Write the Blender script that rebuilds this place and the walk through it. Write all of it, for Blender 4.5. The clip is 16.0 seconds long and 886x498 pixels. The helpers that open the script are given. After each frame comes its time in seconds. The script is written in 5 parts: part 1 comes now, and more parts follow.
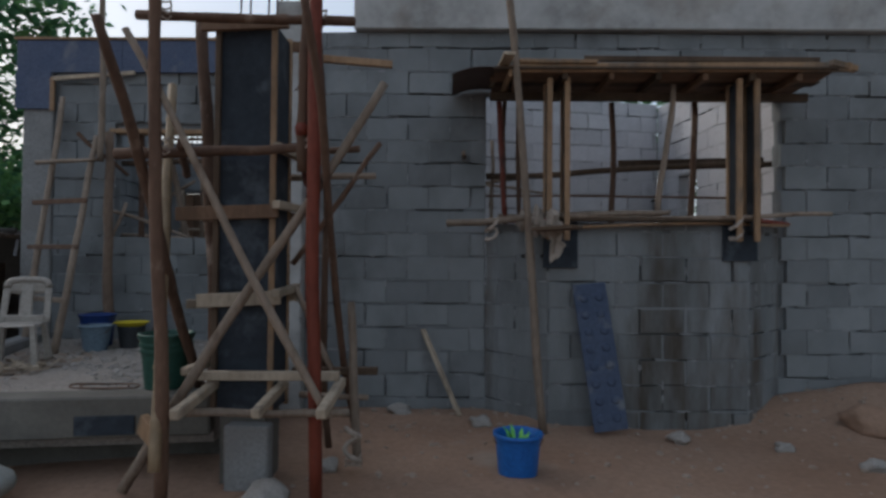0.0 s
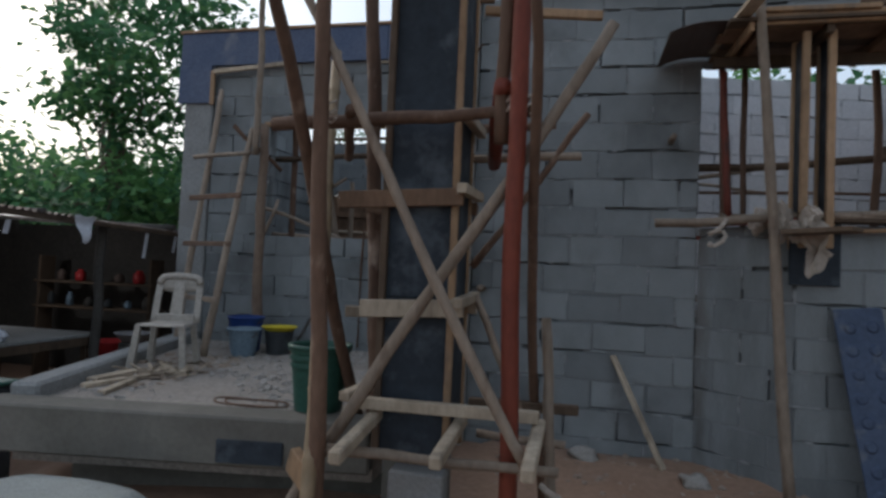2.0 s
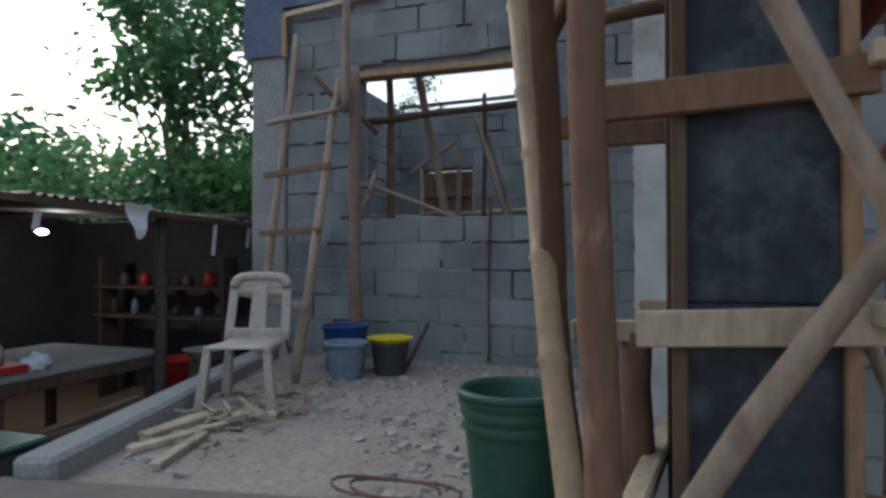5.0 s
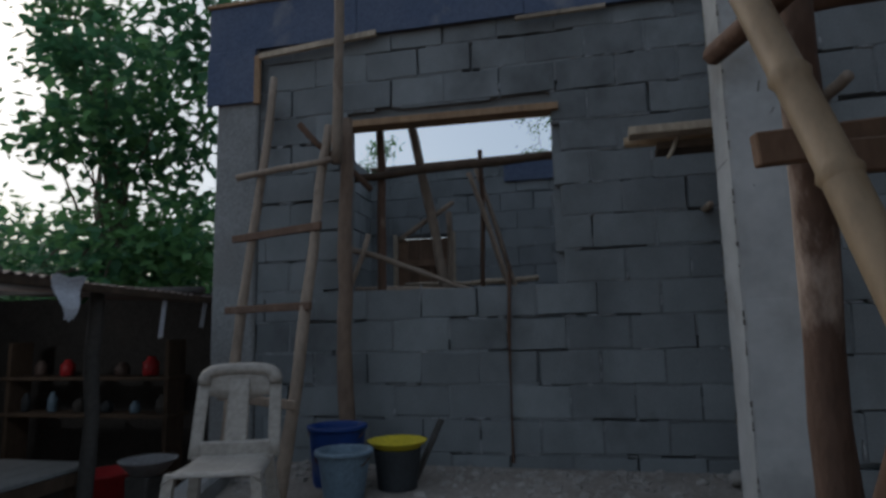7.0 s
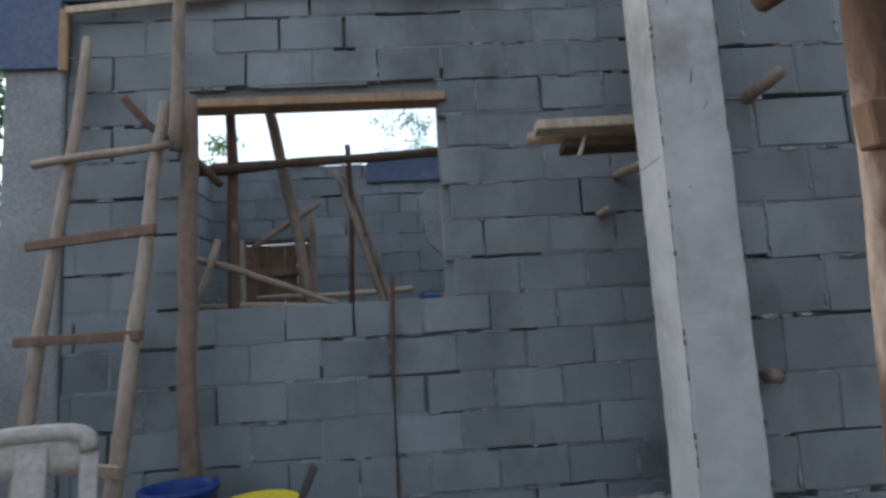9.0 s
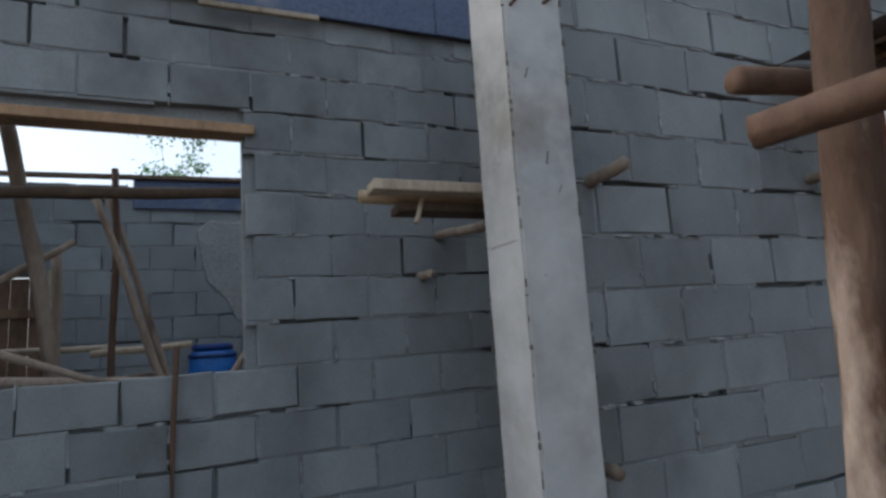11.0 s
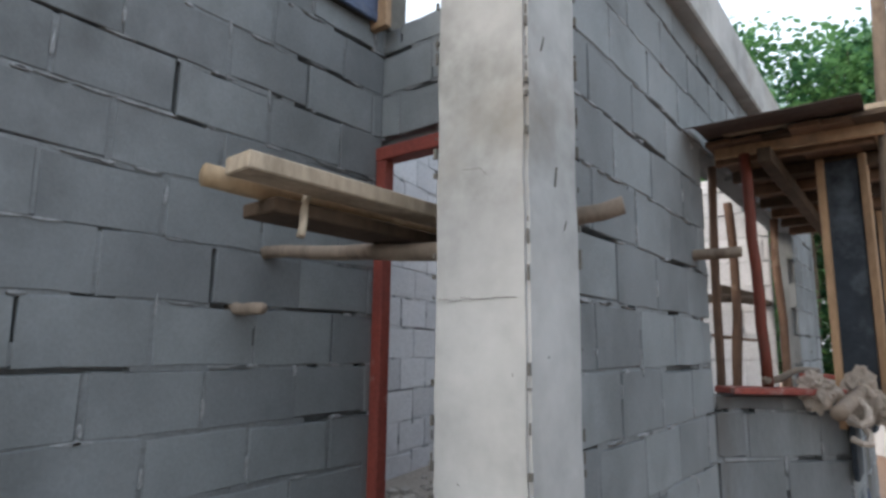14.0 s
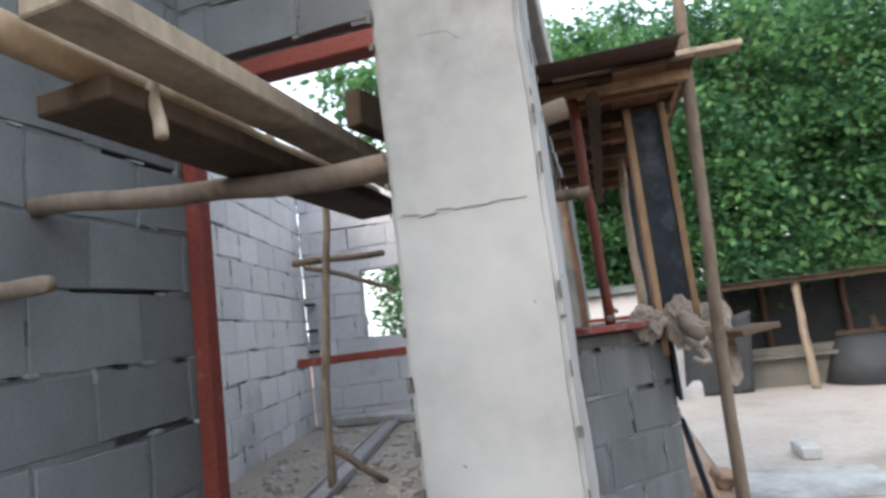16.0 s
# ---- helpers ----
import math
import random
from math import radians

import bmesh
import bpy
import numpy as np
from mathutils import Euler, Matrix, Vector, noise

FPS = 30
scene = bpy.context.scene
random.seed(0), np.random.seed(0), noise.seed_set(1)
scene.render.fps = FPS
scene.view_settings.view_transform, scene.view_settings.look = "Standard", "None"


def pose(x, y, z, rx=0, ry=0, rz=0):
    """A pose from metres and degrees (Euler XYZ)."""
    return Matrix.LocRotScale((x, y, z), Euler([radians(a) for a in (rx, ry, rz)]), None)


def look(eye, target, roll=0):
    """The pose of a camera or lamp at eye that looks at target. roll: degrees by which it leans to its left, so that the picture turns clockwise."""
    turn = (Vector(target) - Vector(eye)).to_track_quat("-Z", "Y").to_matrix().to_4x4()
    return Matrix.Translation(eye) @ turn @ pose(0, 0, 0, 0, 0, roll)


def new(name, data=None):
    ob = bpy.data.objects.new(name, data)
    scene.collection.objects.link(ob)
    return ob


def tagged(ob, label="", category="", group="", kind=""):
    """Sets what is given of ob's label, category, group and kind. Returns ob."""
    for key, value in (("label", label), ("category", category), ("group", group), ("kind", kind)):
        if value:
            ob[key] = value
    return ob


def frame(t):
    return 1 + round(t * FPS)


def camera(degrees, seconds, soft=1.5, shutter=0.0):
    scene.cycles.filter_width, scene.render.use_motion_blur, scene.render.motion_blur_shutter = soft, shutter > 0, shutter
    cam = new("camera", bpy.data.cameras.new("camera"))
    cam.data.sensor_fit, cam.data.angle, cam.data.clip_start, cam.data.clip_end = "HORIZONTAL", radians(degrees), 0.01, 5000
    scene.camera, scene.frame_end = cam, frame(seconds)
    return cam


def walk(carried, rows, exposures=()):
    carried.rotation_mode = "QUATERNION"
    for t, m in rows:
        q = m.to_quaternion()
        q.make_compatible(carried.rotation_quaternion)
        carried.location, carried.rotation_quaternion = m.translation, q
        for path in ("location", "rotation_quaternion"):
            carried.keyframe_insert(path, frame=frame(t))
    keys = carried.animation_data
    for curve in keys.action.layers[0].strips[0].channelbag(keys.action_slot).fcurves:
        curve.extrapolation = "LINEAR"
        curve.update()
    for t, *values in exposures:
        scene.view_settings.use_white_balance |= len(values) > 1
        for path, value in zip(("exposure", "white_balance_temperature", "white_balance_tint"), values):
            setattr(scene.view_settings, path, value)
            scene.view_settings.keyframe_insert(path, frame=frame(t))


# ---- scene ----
cam = camera(72.8, 16.0, soft=2.9, shutter=0.3)
PATH = [
    (0, (0.067, -0.174, 1.385), (0.046, 1.825, 1.423), 0.5),
    (0.5, (0.012, 0.046, 1.356), (-0.161, 2.038, 1.381), 0.4),
    (1, (-0.088, 0.28, 1.348), (-0.351, 2.262, 1.371), 1.1),
    (1.5, (-0.263, 0.494, 1.322), (-0.615, 2.463, 1.359), 1.3),
    (2, (-0.457, 0.709, 1.322), (-0.892, 2.66, 1.395), 2.5),
    (2.5, (-0.617, 0.942, 1.286), (-1.102, 2.881, 1.354), 2.5),
    (3, (-0.789, 1.16, 1.269), (-1.304, 3.091, 1.35), 2.5),
    (3.5, (-1.011, 1.343, 1.307), (-1.54, 3.271, 1.362), 0.8),
    (4, (-1.182, 1.557, 1.261), (-1.786, 3.462, 1.335), -0.9),
    (6.3, (-1.847, 2.517, 1.332), (-2.488, 4.411, 1.302), 1.0),
    (6.5, (-1.915, 2.551, 1.328), (-2.501, 4.463, 1.339), 0.2),
    (7, (-2.181, 2.637, 1.34), (-2.607, 4.573, 1.606), -1.2),
    (7.5, (-2.209, 2.757, 1.364), (-2.455, 4.715, 1.689), -5.0),
    (8, (-2.322, 2.88, 1.441), (-2.478, 4.854, 1.719), -5.2),
    (8.5, (-2.394, 3.022, 1.465), (-2.405, 5.008, 1.701), -3.7),
    (9, (-2.459, 3.16, 1.442), (-2.369, 5.14, 1.704), -3.3),
    (9.5, (-2.558, 3.351, 1.554), (-2.068, 5.275, 1.798), -5.1),
    (9.7, (-2.568, 3.41, 1.557), (-1.916, 5.283, 1.817), -6.1),
    (11.8, (-2.743, 3.76, 1.824), (-1.768, 5.479, 2.136), -1.5),
    (12, (-2.785, 3.881, 1.845), (-1.723, 5.542, 2.182), -0.8),
    (12.5, (-2.8, 4.064, 1.984), (-1.612, 5.634, 2.334), -1.3),
    (13, (-2.752, 4.197, 2.005), (-1.45, 5.678, 2.341), -1.9),
    (13.5, (-2.674, 4.418, 1.966), (-1.273, 5.807, 2.296), -0.6),
    (14, (-2.648, 4.624, 1.918), (-1.097, 5.844, 2.245), 0.7),
    (14.5, (-2.607, 4.8, 1.908), (-0.93, 5.838, 2.237), 0.7),
    (15, (-2.543, 4.966, 1.911), (-0.766, 5.824, 2.236), -0.5),
    (15.5, (-2.509, 5.083, 1.872), (-0.669, 5.8, 2.187), -2.8),
    (16, (-2.475, 5.204, 1.84), (-0.554, 5.698, 2.099), -7.0),
]
EXPOSURES = [(0, -0.55, 6250, 10), (0.5, -0.38, 6250, 10), (1.0, -0.62, 6250, 10), (2.0, -0.25, 6250, 9), (2.5, 0.05, 6250, 9), (4.0, 0.0, 6200, 8), (6.5, 0.42, 6030, 8), (7.0, -0.95, 6000, 8), (7.5, -1.45, 6050, 8), (8.0, -0.3, 6100, 9), (8.5, 0.8, 6150, 9), (9.0, 0.5, 6100, 9), (9.5, 0.12, 6150, 9), (12.0, 0.25, 6250, 9), (12.5, 0.2, 6300, 9), (13.0, 0.62, 6450, 9), (14.5, 1.02, 6600, 10), (15.5, 1.06, 6600, 10), (16.0, 1.33, 6600, 10)]
walk(cam, [(t, look(eye, target, roll)) for t, eye, target, roll in PATH], EXPOSURES)

# ---- light ----
world = bpy.data.worlds.new("overcast_sky")
scene.world = world
world.use_nodes = True
wn, wl = world.node_tree.nodes, world.node_tree.links
sky = wn.new("ShaderNodeTexSky")
sky.sky_type, sky.sun_disc = "NISHITA", False
sky.sun_elevation, sky.sun_rotation = radians(32), radians(-60)
sky.dust_density, sky.air_density = 3.0, 1.2
haze = wn.new("ShaderNodeMixRGB")
haze.inputs[0].default_value = 0.4
haze.inputs[2].default_value = (9.0, 9.9, 11.0, 1)
wl.new(sky.outputs[0], haze.inputs[1])
wl.new(haze.outputs[0], wn["Background"].inputs[0])
wn["Background"].inputs[1].default_value = 0.15
sun = new("sun", bpy.data.lights.new("sun", "SUN"))
sun.data.energy, sun.data.angle, sun.data.color = 0.6, radians(30), (1.0, 0.96, 0.9)
sun.matrix_world = look((-8.6, 5.0, 6.2), (0, 0, 0))

# ---- materials ----


def material(name, base, second=None, rough=0.85, metal=0.0, scale=3.0, fine=45.0, bump=0.25, mix=0.5, stretch=(1, 1, 1),
             stain=None, stain_scale=0.7, stain_at=0.55, vary=0.0, local=False, blotch=0.0, blotch_scale=0.9):
    """A procedural surface: two scales of noise between two colours, stains with their own shape, and fine relief."""
    m = bpy.data.materials.new(name)
    m.use_nodes = True
    n, l = m.node_tree.nodes, m.node_tree.links
    b = n["Principled BSDF"]
    b.inputs["Roughness"].default_value, b.inputs["Metallic"].default_value = rough, metal
    b.inputs["Specular IOR Level"].default_value = 0.3
    place = n.new("ShaderNodeTexCoord").outputs["Object"] if local else n.new("ShaderNodeNewGeometry").outputs["Position"]
    mp = n.new("ShaderNodeMapping")
    mp.inputs["Scale"].default_value = stretch
    l.new(place, mp.inputs[0])

    def tex(s, detail=5.0):
        t = n.new("ShaderNodeTexNoise")
        t.inputs["Scale"].default_value, t.inputs["Detail"].default_value = s, detail
        t.inputs["Roughness"].default_value = 0.6
        l.new(mp.outputs[0], t.inputs["Vector"])
        return t.outputs["Fac"]

    def ramp(f, lo, hi):
        r = n.new("ShaderNodeMapRange")
        r.inputs[1].default_value, r.inputs[2].default_value = lo, hi
        l.new(f, r.inputs[0])
        return r.outputs[0]

    def blend(f, a, c, kind="MIX"):
        x = n.new("ShaderNodeMixRGB")
        x.blend_type = kind
        if isinstance(f, float):
            x.inputs[0].default_value = f
        else:
            l.new(f, x.inputs[0])
        for k, v in ((1, a), (2, c)):
            if isinstance(v, tuple):
                x.inputs[k].default_value = (*v, 1)
            else:
                l.new(v, x.inputs[k])
        return x.outputs[0]

    second = second or tuple(c * 0.7 for c in base)
    big, small = tex(scale), tex(fine, 3.0)
    col = blend(ramp(big, 0.5 - 0.25, 0.5 + 0.25), base, second)
    col = blend(mix, col, blend(ramp(small, 0.3, 0.7), (0.55, 0.55, 0.55), (1.25, 1.25, 1.25)), "MULTIPLY")
    if stain:
        col = blend(ramp(tex(stain_scale, 6.0), stain_at, stain_at + 0.13), col, stain)
    if blotch:
        wide, runs = tex(blotch_scale, 4.0), tex(blotch_scale * 4.3, 4.0)
        both_n = n.new("ShaderNodeMath")
        both_n.operation = "MULTIPLY"
        l.new(ramp(wide, 0.34, 0.66), both_n.inputs[0])
        l.new(ramp(runs, 0.2, 0.62), both_n.inputs[1])
        d = 1 - blotch
        col = blend(1.0, col, blend(both_n.outputs[0], (1.12, 1.12, 1.12), (d, d, d * 0.97)), "MULTIPLY")
    if vary:
        info = n.new("ShaderNodeObjectInfo")
        r = n.new("ShaderNodeMapRange")
        r.inputs[3].default_value, r.inputs[4].default_value = 1 - vary, 1 + vary
        l.new(info.outputs["Random"], r.inputs[0])
        hv = n.new("ShaderNodeHueSaturation")
        l.new(r.outputs[0], hv.inputs["Value"])
        l.new(col, hv.inputs["Color"])
        col = hv.outputs[0]
    l.new(col, b.inputs["Base Color"])
    if bump:
        bp = n.new("ShaderNodeBump")
        bp.inputs["Strength"].default_value, bp.inputs["Distance"].default_value = bump, 0.02
        ad = n.new("ShaderNodeMath")
        l.new(big, ad.inputs[0])
        l.new(small, ad.inputs[1])
        l.new(ad.outputs[0], bp.inputs["Height"])
        l.new(bp.outputs[0], b.inputs["Normal"])
    return m


BLOCK = material("hollow_block", (0.23, 0.243, 0.25), (0.18, 0.193, 0.2), 0.95, scale=2.6, fine=110, bump=0.16, mix=0.2, stretch=(1, 1, 0.75),
                 stain=(0.125, 0.13, 0.133), stain_scale=1.1, stain_at=0.57, vary=0.14, blotch=0.36, blotch_scale=0.75)
BLOCK_MUD = material("muddy_block", (0.23, 0.243, 0.25), (0.18, 0.193, 0.2), 0.95, scale=2.6, fine=110, bump=0.16, mix=0.2, stretch=(1, 1, 0.22),
                     stain=(0.095, 0.08, 0.066), stain_scale=1.5, stain_at=0.52, vary=0.1, blotch=0.34, blotch_scale=1.1)
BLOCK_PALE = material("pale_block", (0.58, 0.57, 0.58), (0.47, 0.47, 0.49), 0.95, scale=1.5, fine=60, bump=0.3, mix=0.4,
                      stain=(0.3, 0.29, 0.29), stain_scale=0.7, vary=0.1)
MORTAR = material("mortar", (0.225, 0.236, 0.243), (0.17, 0.18, 0.186), 0.95, scale=4, fine=60, bump=0.4, mix=0.3, blotch=0.3)
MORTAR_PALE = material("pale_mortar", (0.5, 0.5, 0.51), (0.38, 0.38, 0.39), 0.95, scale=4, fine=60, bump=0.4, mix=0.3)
SMEAR = material("mortar_smear", (0.36, 0.365, 0.37), (0.2, 0.207, 0.21), 0.95, scale=6, fine=60, bump=0.5)
CONCRETE = material("cast_concrete", (0.46, 0.455, 0.44), (0.37, 0.37, 0.365), 0.85, scale=2.2, fine=18, bump=0.06, mix=0.12,
                    stain=(0.33, 0.31, 0.285), stain_scale=1.7, stain_at=0.52, blotch=0.42, blotch_scale=1.6)
# darker concrete tone for the slab edge, footing and other dark concrete parts
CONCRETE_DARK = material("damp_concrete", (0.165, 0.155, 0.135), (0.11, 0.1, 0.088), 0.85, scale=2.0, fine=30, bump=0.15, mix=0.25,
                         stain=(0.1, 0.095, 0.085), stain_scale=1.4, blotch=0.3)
SCREED = material("dusty_slab", (0.32, 0.285, 0.255), (0.225, 0.195, 0.17), 0.95, scale=1.4, fine=38, bump=0.6, mix=0.6,
                  stain=(0.19, 0.165, 0.145), stain_scale=1.6)
PLASTER = material("rough_plaster", (0.27, 0.272, 0.27), (0.21, 0.21, 0.207), 0.9, scale=3, fine=50, bump=0.3, stain=(0.2, 0.19, 0.18))
DIRT = material("red_dirt", (0.25, 0.15, 0.1), (0.32, 0.215, 0.155), 0.98, scale=0.9, fine=22, bump=0.5, mix=0.35,
                stain=(0.34, 0.3, 0.26), stain_scale=0.35, stain_at=0.57)
CLOD = material("dirt_clods", (0.27, 0.19, 0.14), (0.36, 0.3, 0.25), 0.98, scale=7, fine=60, bump=0.4)
RUBBLE = material("rubble_chips", (0.38, 0.35, 0.32), (0.26, 0.24, 0.22), 0.95, scale=9, fine=80, bump=0.4)
GRAIN = dict(scale=5, fine=34, mix=0.42, stretch=(1, 1, 0.4), vary=0.2)
POLE_GREY = material("weathered_pole", (0.28, 0.22, 0.17), (0.19, 0.145, 0.11), 0.85, bump=0.25, stain=(0.12, 0.082, 0.06), stain_scale=7, stain_at=0.57, **GRAIN)
POLE_BROWN = material("bark_pole", (0.15, 0.09, 0.06), (0.1, 0.058, 0.04), 0.85, bump=0.35, stain=(0.27, 0.19, 0.14), stain_scale=6, stain_at=0.6, **GRAIN)
POLE_WARM = material("dull_pole", (0.24, 0.17, 0.125), (0.17, 0.12, 0.09), 0.85, bump=0.25, stain=(0.12, 0.082, 0.06), stain_scale=5, stain_at=0.58, **GRAIN)
POLE_BARK = material("peeling_bark_pole", (0.13, 0.08, 0.055), (0.085, 0.05, 0.036), 0.85, bump=0.45, stain=(0.4, 0.31, 0.25), stain_scale=4.5, stain_at=0.56, **GRAIN)
POLE_RED = material("red_painted_post", (0.18, 0.04, 0.022), (0.13, 0.03, 0.018), 0.6, bump=0.2, stain=(0.07, 0.03, 0.022), stain_scale=6, stain_at=0.58, **GRAIN)
BAMBOO = material("dry_bamboo", (0.36, 0.265, 0.165), (0.25, 0.175, 0.105), 0.55, bump=0.1, stain=(0.2, 0.15, 0.09), stain_scale=6, stain_at=0.6, **GRAIN)
LUMBER_BROWN = material("stained_lumber", (0.2, 0.12, 0.075), (0.14, 0.085, 0.055), 0.8, bump=0.2, blotch=0.3, blotch_scale=3, **GRAIN)
LUMBER = material("coco_lumber", (0.37, 0.24, 0.14), (0.26, 0.16, 0.095), 0.8, bump=0.2, stain=(0.2, 0.155, 0.12), stain_scale=3.0, blotch=0.3, blotch_scale=3, **GRAIN)
LUMBER_PALE = material("raw_lumber", (0.46, 0.38, 0.29), (0.34, 0.27, 0.2), 0.85, bump=0.2, stain=(0.24, 0.19, 0.15), stain_scale=3.0, stain_at=0.57, blotch=0.3, blotch_scale=3, **GRAIN)
LUMBER_DARK = material("old_board", (0.11, 0.075, 0.05), (0.07, 0.048, 0.034), 0.85, bump=0.25, blotch=0.3, blotch_scale=3, **GRAIN)
PHENOLIC = material("black_form_panel", (0.016, 0.021, 0.028), (0.035, 0.045, 0.058), 0.75, scale=3, fine=20, bump=0.15,
                    stain=(0.07, 0.082, 0.095), stain_scale=4.0, stain_at=0.52)
BLUE_PLY = material("blue_form_board", (0.06, 0.085, 0.15), (0.1, 0.12, 0.18), 0.6, scale=2, fine=40, bump=0.2,
                    stain=(0.2, 0.2, 0.22), stain_scale=1.7, stain_at=0.58)
BLUE_SHEET = material("blue_steel_sheet", (0.045, 0.065, 0.115), (0.07, 0.09, 0.14), 0.55, 0.2, scale=4, fine=30, bump=0.2,
                      stain=(0.15, 0.16, 0.18), stain_scale=5, stain_at=0.56)
STEEL = material("rusty_bar", (0.11, 0.08, 0.065), (0.16, 0.085, 0.05), 0.7, 0.5, scale=20, fine=90, bump=0.2)
RED_STEEL = material("red_primer_frame", (0.3, 0.065, 0.045), (0.2, 0.05, 0.04), 0.6, scale=5, fine=60, bump=0.15,
                     stain=(0.3, 0.2, 0.18), stain_scale=6, stain_at=0.6)
TIN = material("rusted_tin", (0.13, 0.11, 0.1), (0.1, 0.06, 0.045), 0.6, 0.4, scale=3, fine=40, bump=0.2)
TIN_PALE = material("grey_tin", (0.4, 0.4, 0.41), (0.25, 0.24, 0.24), 0.5, 0.5, scale=2, fine=30, bump=0.1)
PLASTIC_WHITE = material("worn_white_plastic", (0.38, 0.345, 0.305), (0.3, 0.27, 0.235), 0.5, scale=6, fine=40, bump=0.03, local=True)
PLASTIC_BLUE = material("blue_plastic", (0.02, 0.14, 0.45), (0.015, 0.1, 0.34), 0.4, scale=6, fine=40, bump=0.04)
PLASTIC_GREY = material("grey_blue_plastic", (0.17, 0.24, 0.3), (0.13, 0.18, 0.23), 0.5, scale=6, fine=40, bump=0.04)
PLASTIC_YELLOW = material("yellow_plastic", (0.62, 0.5, 0.03), (0.5, 0.4, 0.03), 0.45, scale=6, fine=40, bump=0.04)
PLASTIC_GREEN = material("green_plastic", (0.018, 0.065, 0.045), (0.028, 0.085, 0.065), 0.45, scale=6, fine=40, bump=0.05)
PLASTIC_RED = material("red_plastic", (0.42, 0.03, 0.03), (0.33, 0.02, 0.025), 0.45, scale=6, fine=40, bump=0.05)
SACK = material("cement_sack", (0.42, 0.36, 0.31), (0.3, 0.25, 0.21), 0.9, scale=6, fine=30, bump=0.15, mix=0.25, blotch=0.3, blotch_scale=4)
SACK_WHITE = material("woven_sack", (0.34, 0.35, 0.33), (0.26, 0.27, 0.255), 0.8, scale=3, fine=90, bump=0.3)
TUB_BLUE = material("dark_blue_plastic", (0.012, 0.045, 0.2), (0.01, 0.035, 0.14), 0.5, scale=6, fine=40, bump=0.04, mix=0.3, stain=(0.1, 0.11, 0.14), stain_scale=5, stain_at=0.6)
CLOTH = material("white_cloth", (0.7, 0.72, 0.78), None, 0.9, scale=6, fine=60, bump=0.2)
# near-black tone for the shack shell and small dark parts
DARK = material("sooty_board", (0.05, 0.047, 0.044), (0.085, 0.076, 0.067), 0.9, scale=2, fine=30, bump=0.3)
YARD = material("yard_concrete", (0.46, 0.41, 0.37), (0.38, 0.33, 0.29), 0.95, scale=0.8, fine=20, bump=0.2, mix=0.3, stain=(0.3, 0.26, 0.22), stain_scale=0.5)
TARP = material("dark_tarp", (0.03, 0.034, 0.038), (0.05, 0.054, 0.058), 0.7, scale=3, fine=40, bump=0.3)
LEAF = material("leaf", (0.09, 0.23, 0.11), (0.04, 0.115, 0.058), 0.55, scale=0.6, fine=6, bump=0.0, mix=0.5)
LEAF_LIGHT = material("light_leaf", (0.17, 0.35, 0.13), (0.1, 0.23, 0.09), 0.55, scale=0.8, fine=6, bump=0.0, mix=0.5)
BARK = material("bark", (0.16, 0.13, 0.1), (0.1, 0.08, 0.06), 0.9, scale=5, fine=40, bump=0.6)
for leafy in (LEAF, LEAF_LIGHT):
    ln, ll = leafy.node_tree.nodes, leafy.node_tree.links
    thin, both = ln.new("ShaderNodeBsdfTranslucent"), ln.new("ShaderNodeMixShader")
    base_link = ln["Principled BSDF"].inputs["Base Color"].links[0].from_socket
    ll.new(base_link, thin.inputs["Color"])
    both.inputs[0].default_value = 0.5
    ll.new(ln["Principled BSDF"].outputs[0], both.inputs[1])
    ll.new(thin.outputs[0], both.inputs[2])
    ll.new(both.outputs[0], ln["Material Output"].inputs["Surface"])

# ---- shapes ----


def finish(bm, name):
    me = bpy.data.meshes.new(name)
    bm.normal_update()
    bm.to_mesh(me)
    bm.free()
    return me


def part(name, bm, mat, parent=None, label="", smooth=False):
    me = finish(bm, name) if isinstance(bm, bmesh.types.BMesh) else bm
    if not me.materials:
        me.materials.append(mat)
    if smooth:
        me.polygons.foreach_set("use_smooth", [True] * len(me.polygons))
    ob = new(name, me)
    if parent:
        ob.parent = parent
        ob.matrix_parent_inverse = parent.matrix_basis.inverted()
    if label:
        ob["label"] = label
    return ob


def thing(name, label, category, at=(0, 0, 0), group="", kind=""):
    ob = new(name)
    ob.location = at
    ob.matrix_basis = Matrix.Translation(at)
    ob.empty_display_size = 0.1
    return tagged(ob, label, category, group, kind)


def box(bm, lo, hi, m=None, bevel=0.0):
    vs = [bm.verts.new(((lo, hi)[i][0], (lo, hi)[j][1], (lo, hi)[k][2])) for i in (0, 1) for j in (0, 1) for k in (0, 1)]
    fs = [bm.faces.new([vs[i] for i in q]) for q in ((0, 1, 3, 2), (4, 6, 7, 5), (0, 4, 5, 1), (2, 3, 7, 6), (0, 2, 6, 4), (1, 5, 7, 3))]
    if bevel:
        edges = list({e for f in fs for e in f.edges})
        out = bmesh.ops.bevel(bm, geom=edges, offset=bevel, segments=1, affect="EDGES")
        vs = list({v for f in out["faces"] for v in f.verts} | {v for v in vs if v.is_valid})
    if m is not None:
        bmesh.ops.transform(bm, matrix=m, verts=[v for v in vs if v.is_valid])
    return vs


def boxed(lo, hi, bevel=0.0, m=None):
    bm = bmesh.new()
    box(bm, lo, hi, m, bevel)
    return bm


def frame_of(a, b, roll=0.0):
    """A pose at a whose z runs to b."""
    d = Vector(b) - Vector(a)
    return Matrix.Translation(a) @ d.to_track_quat("Z", "Y").to_matrix().to_4x4() @ pose(0, 0, 0, 0, 0, roll), d.length


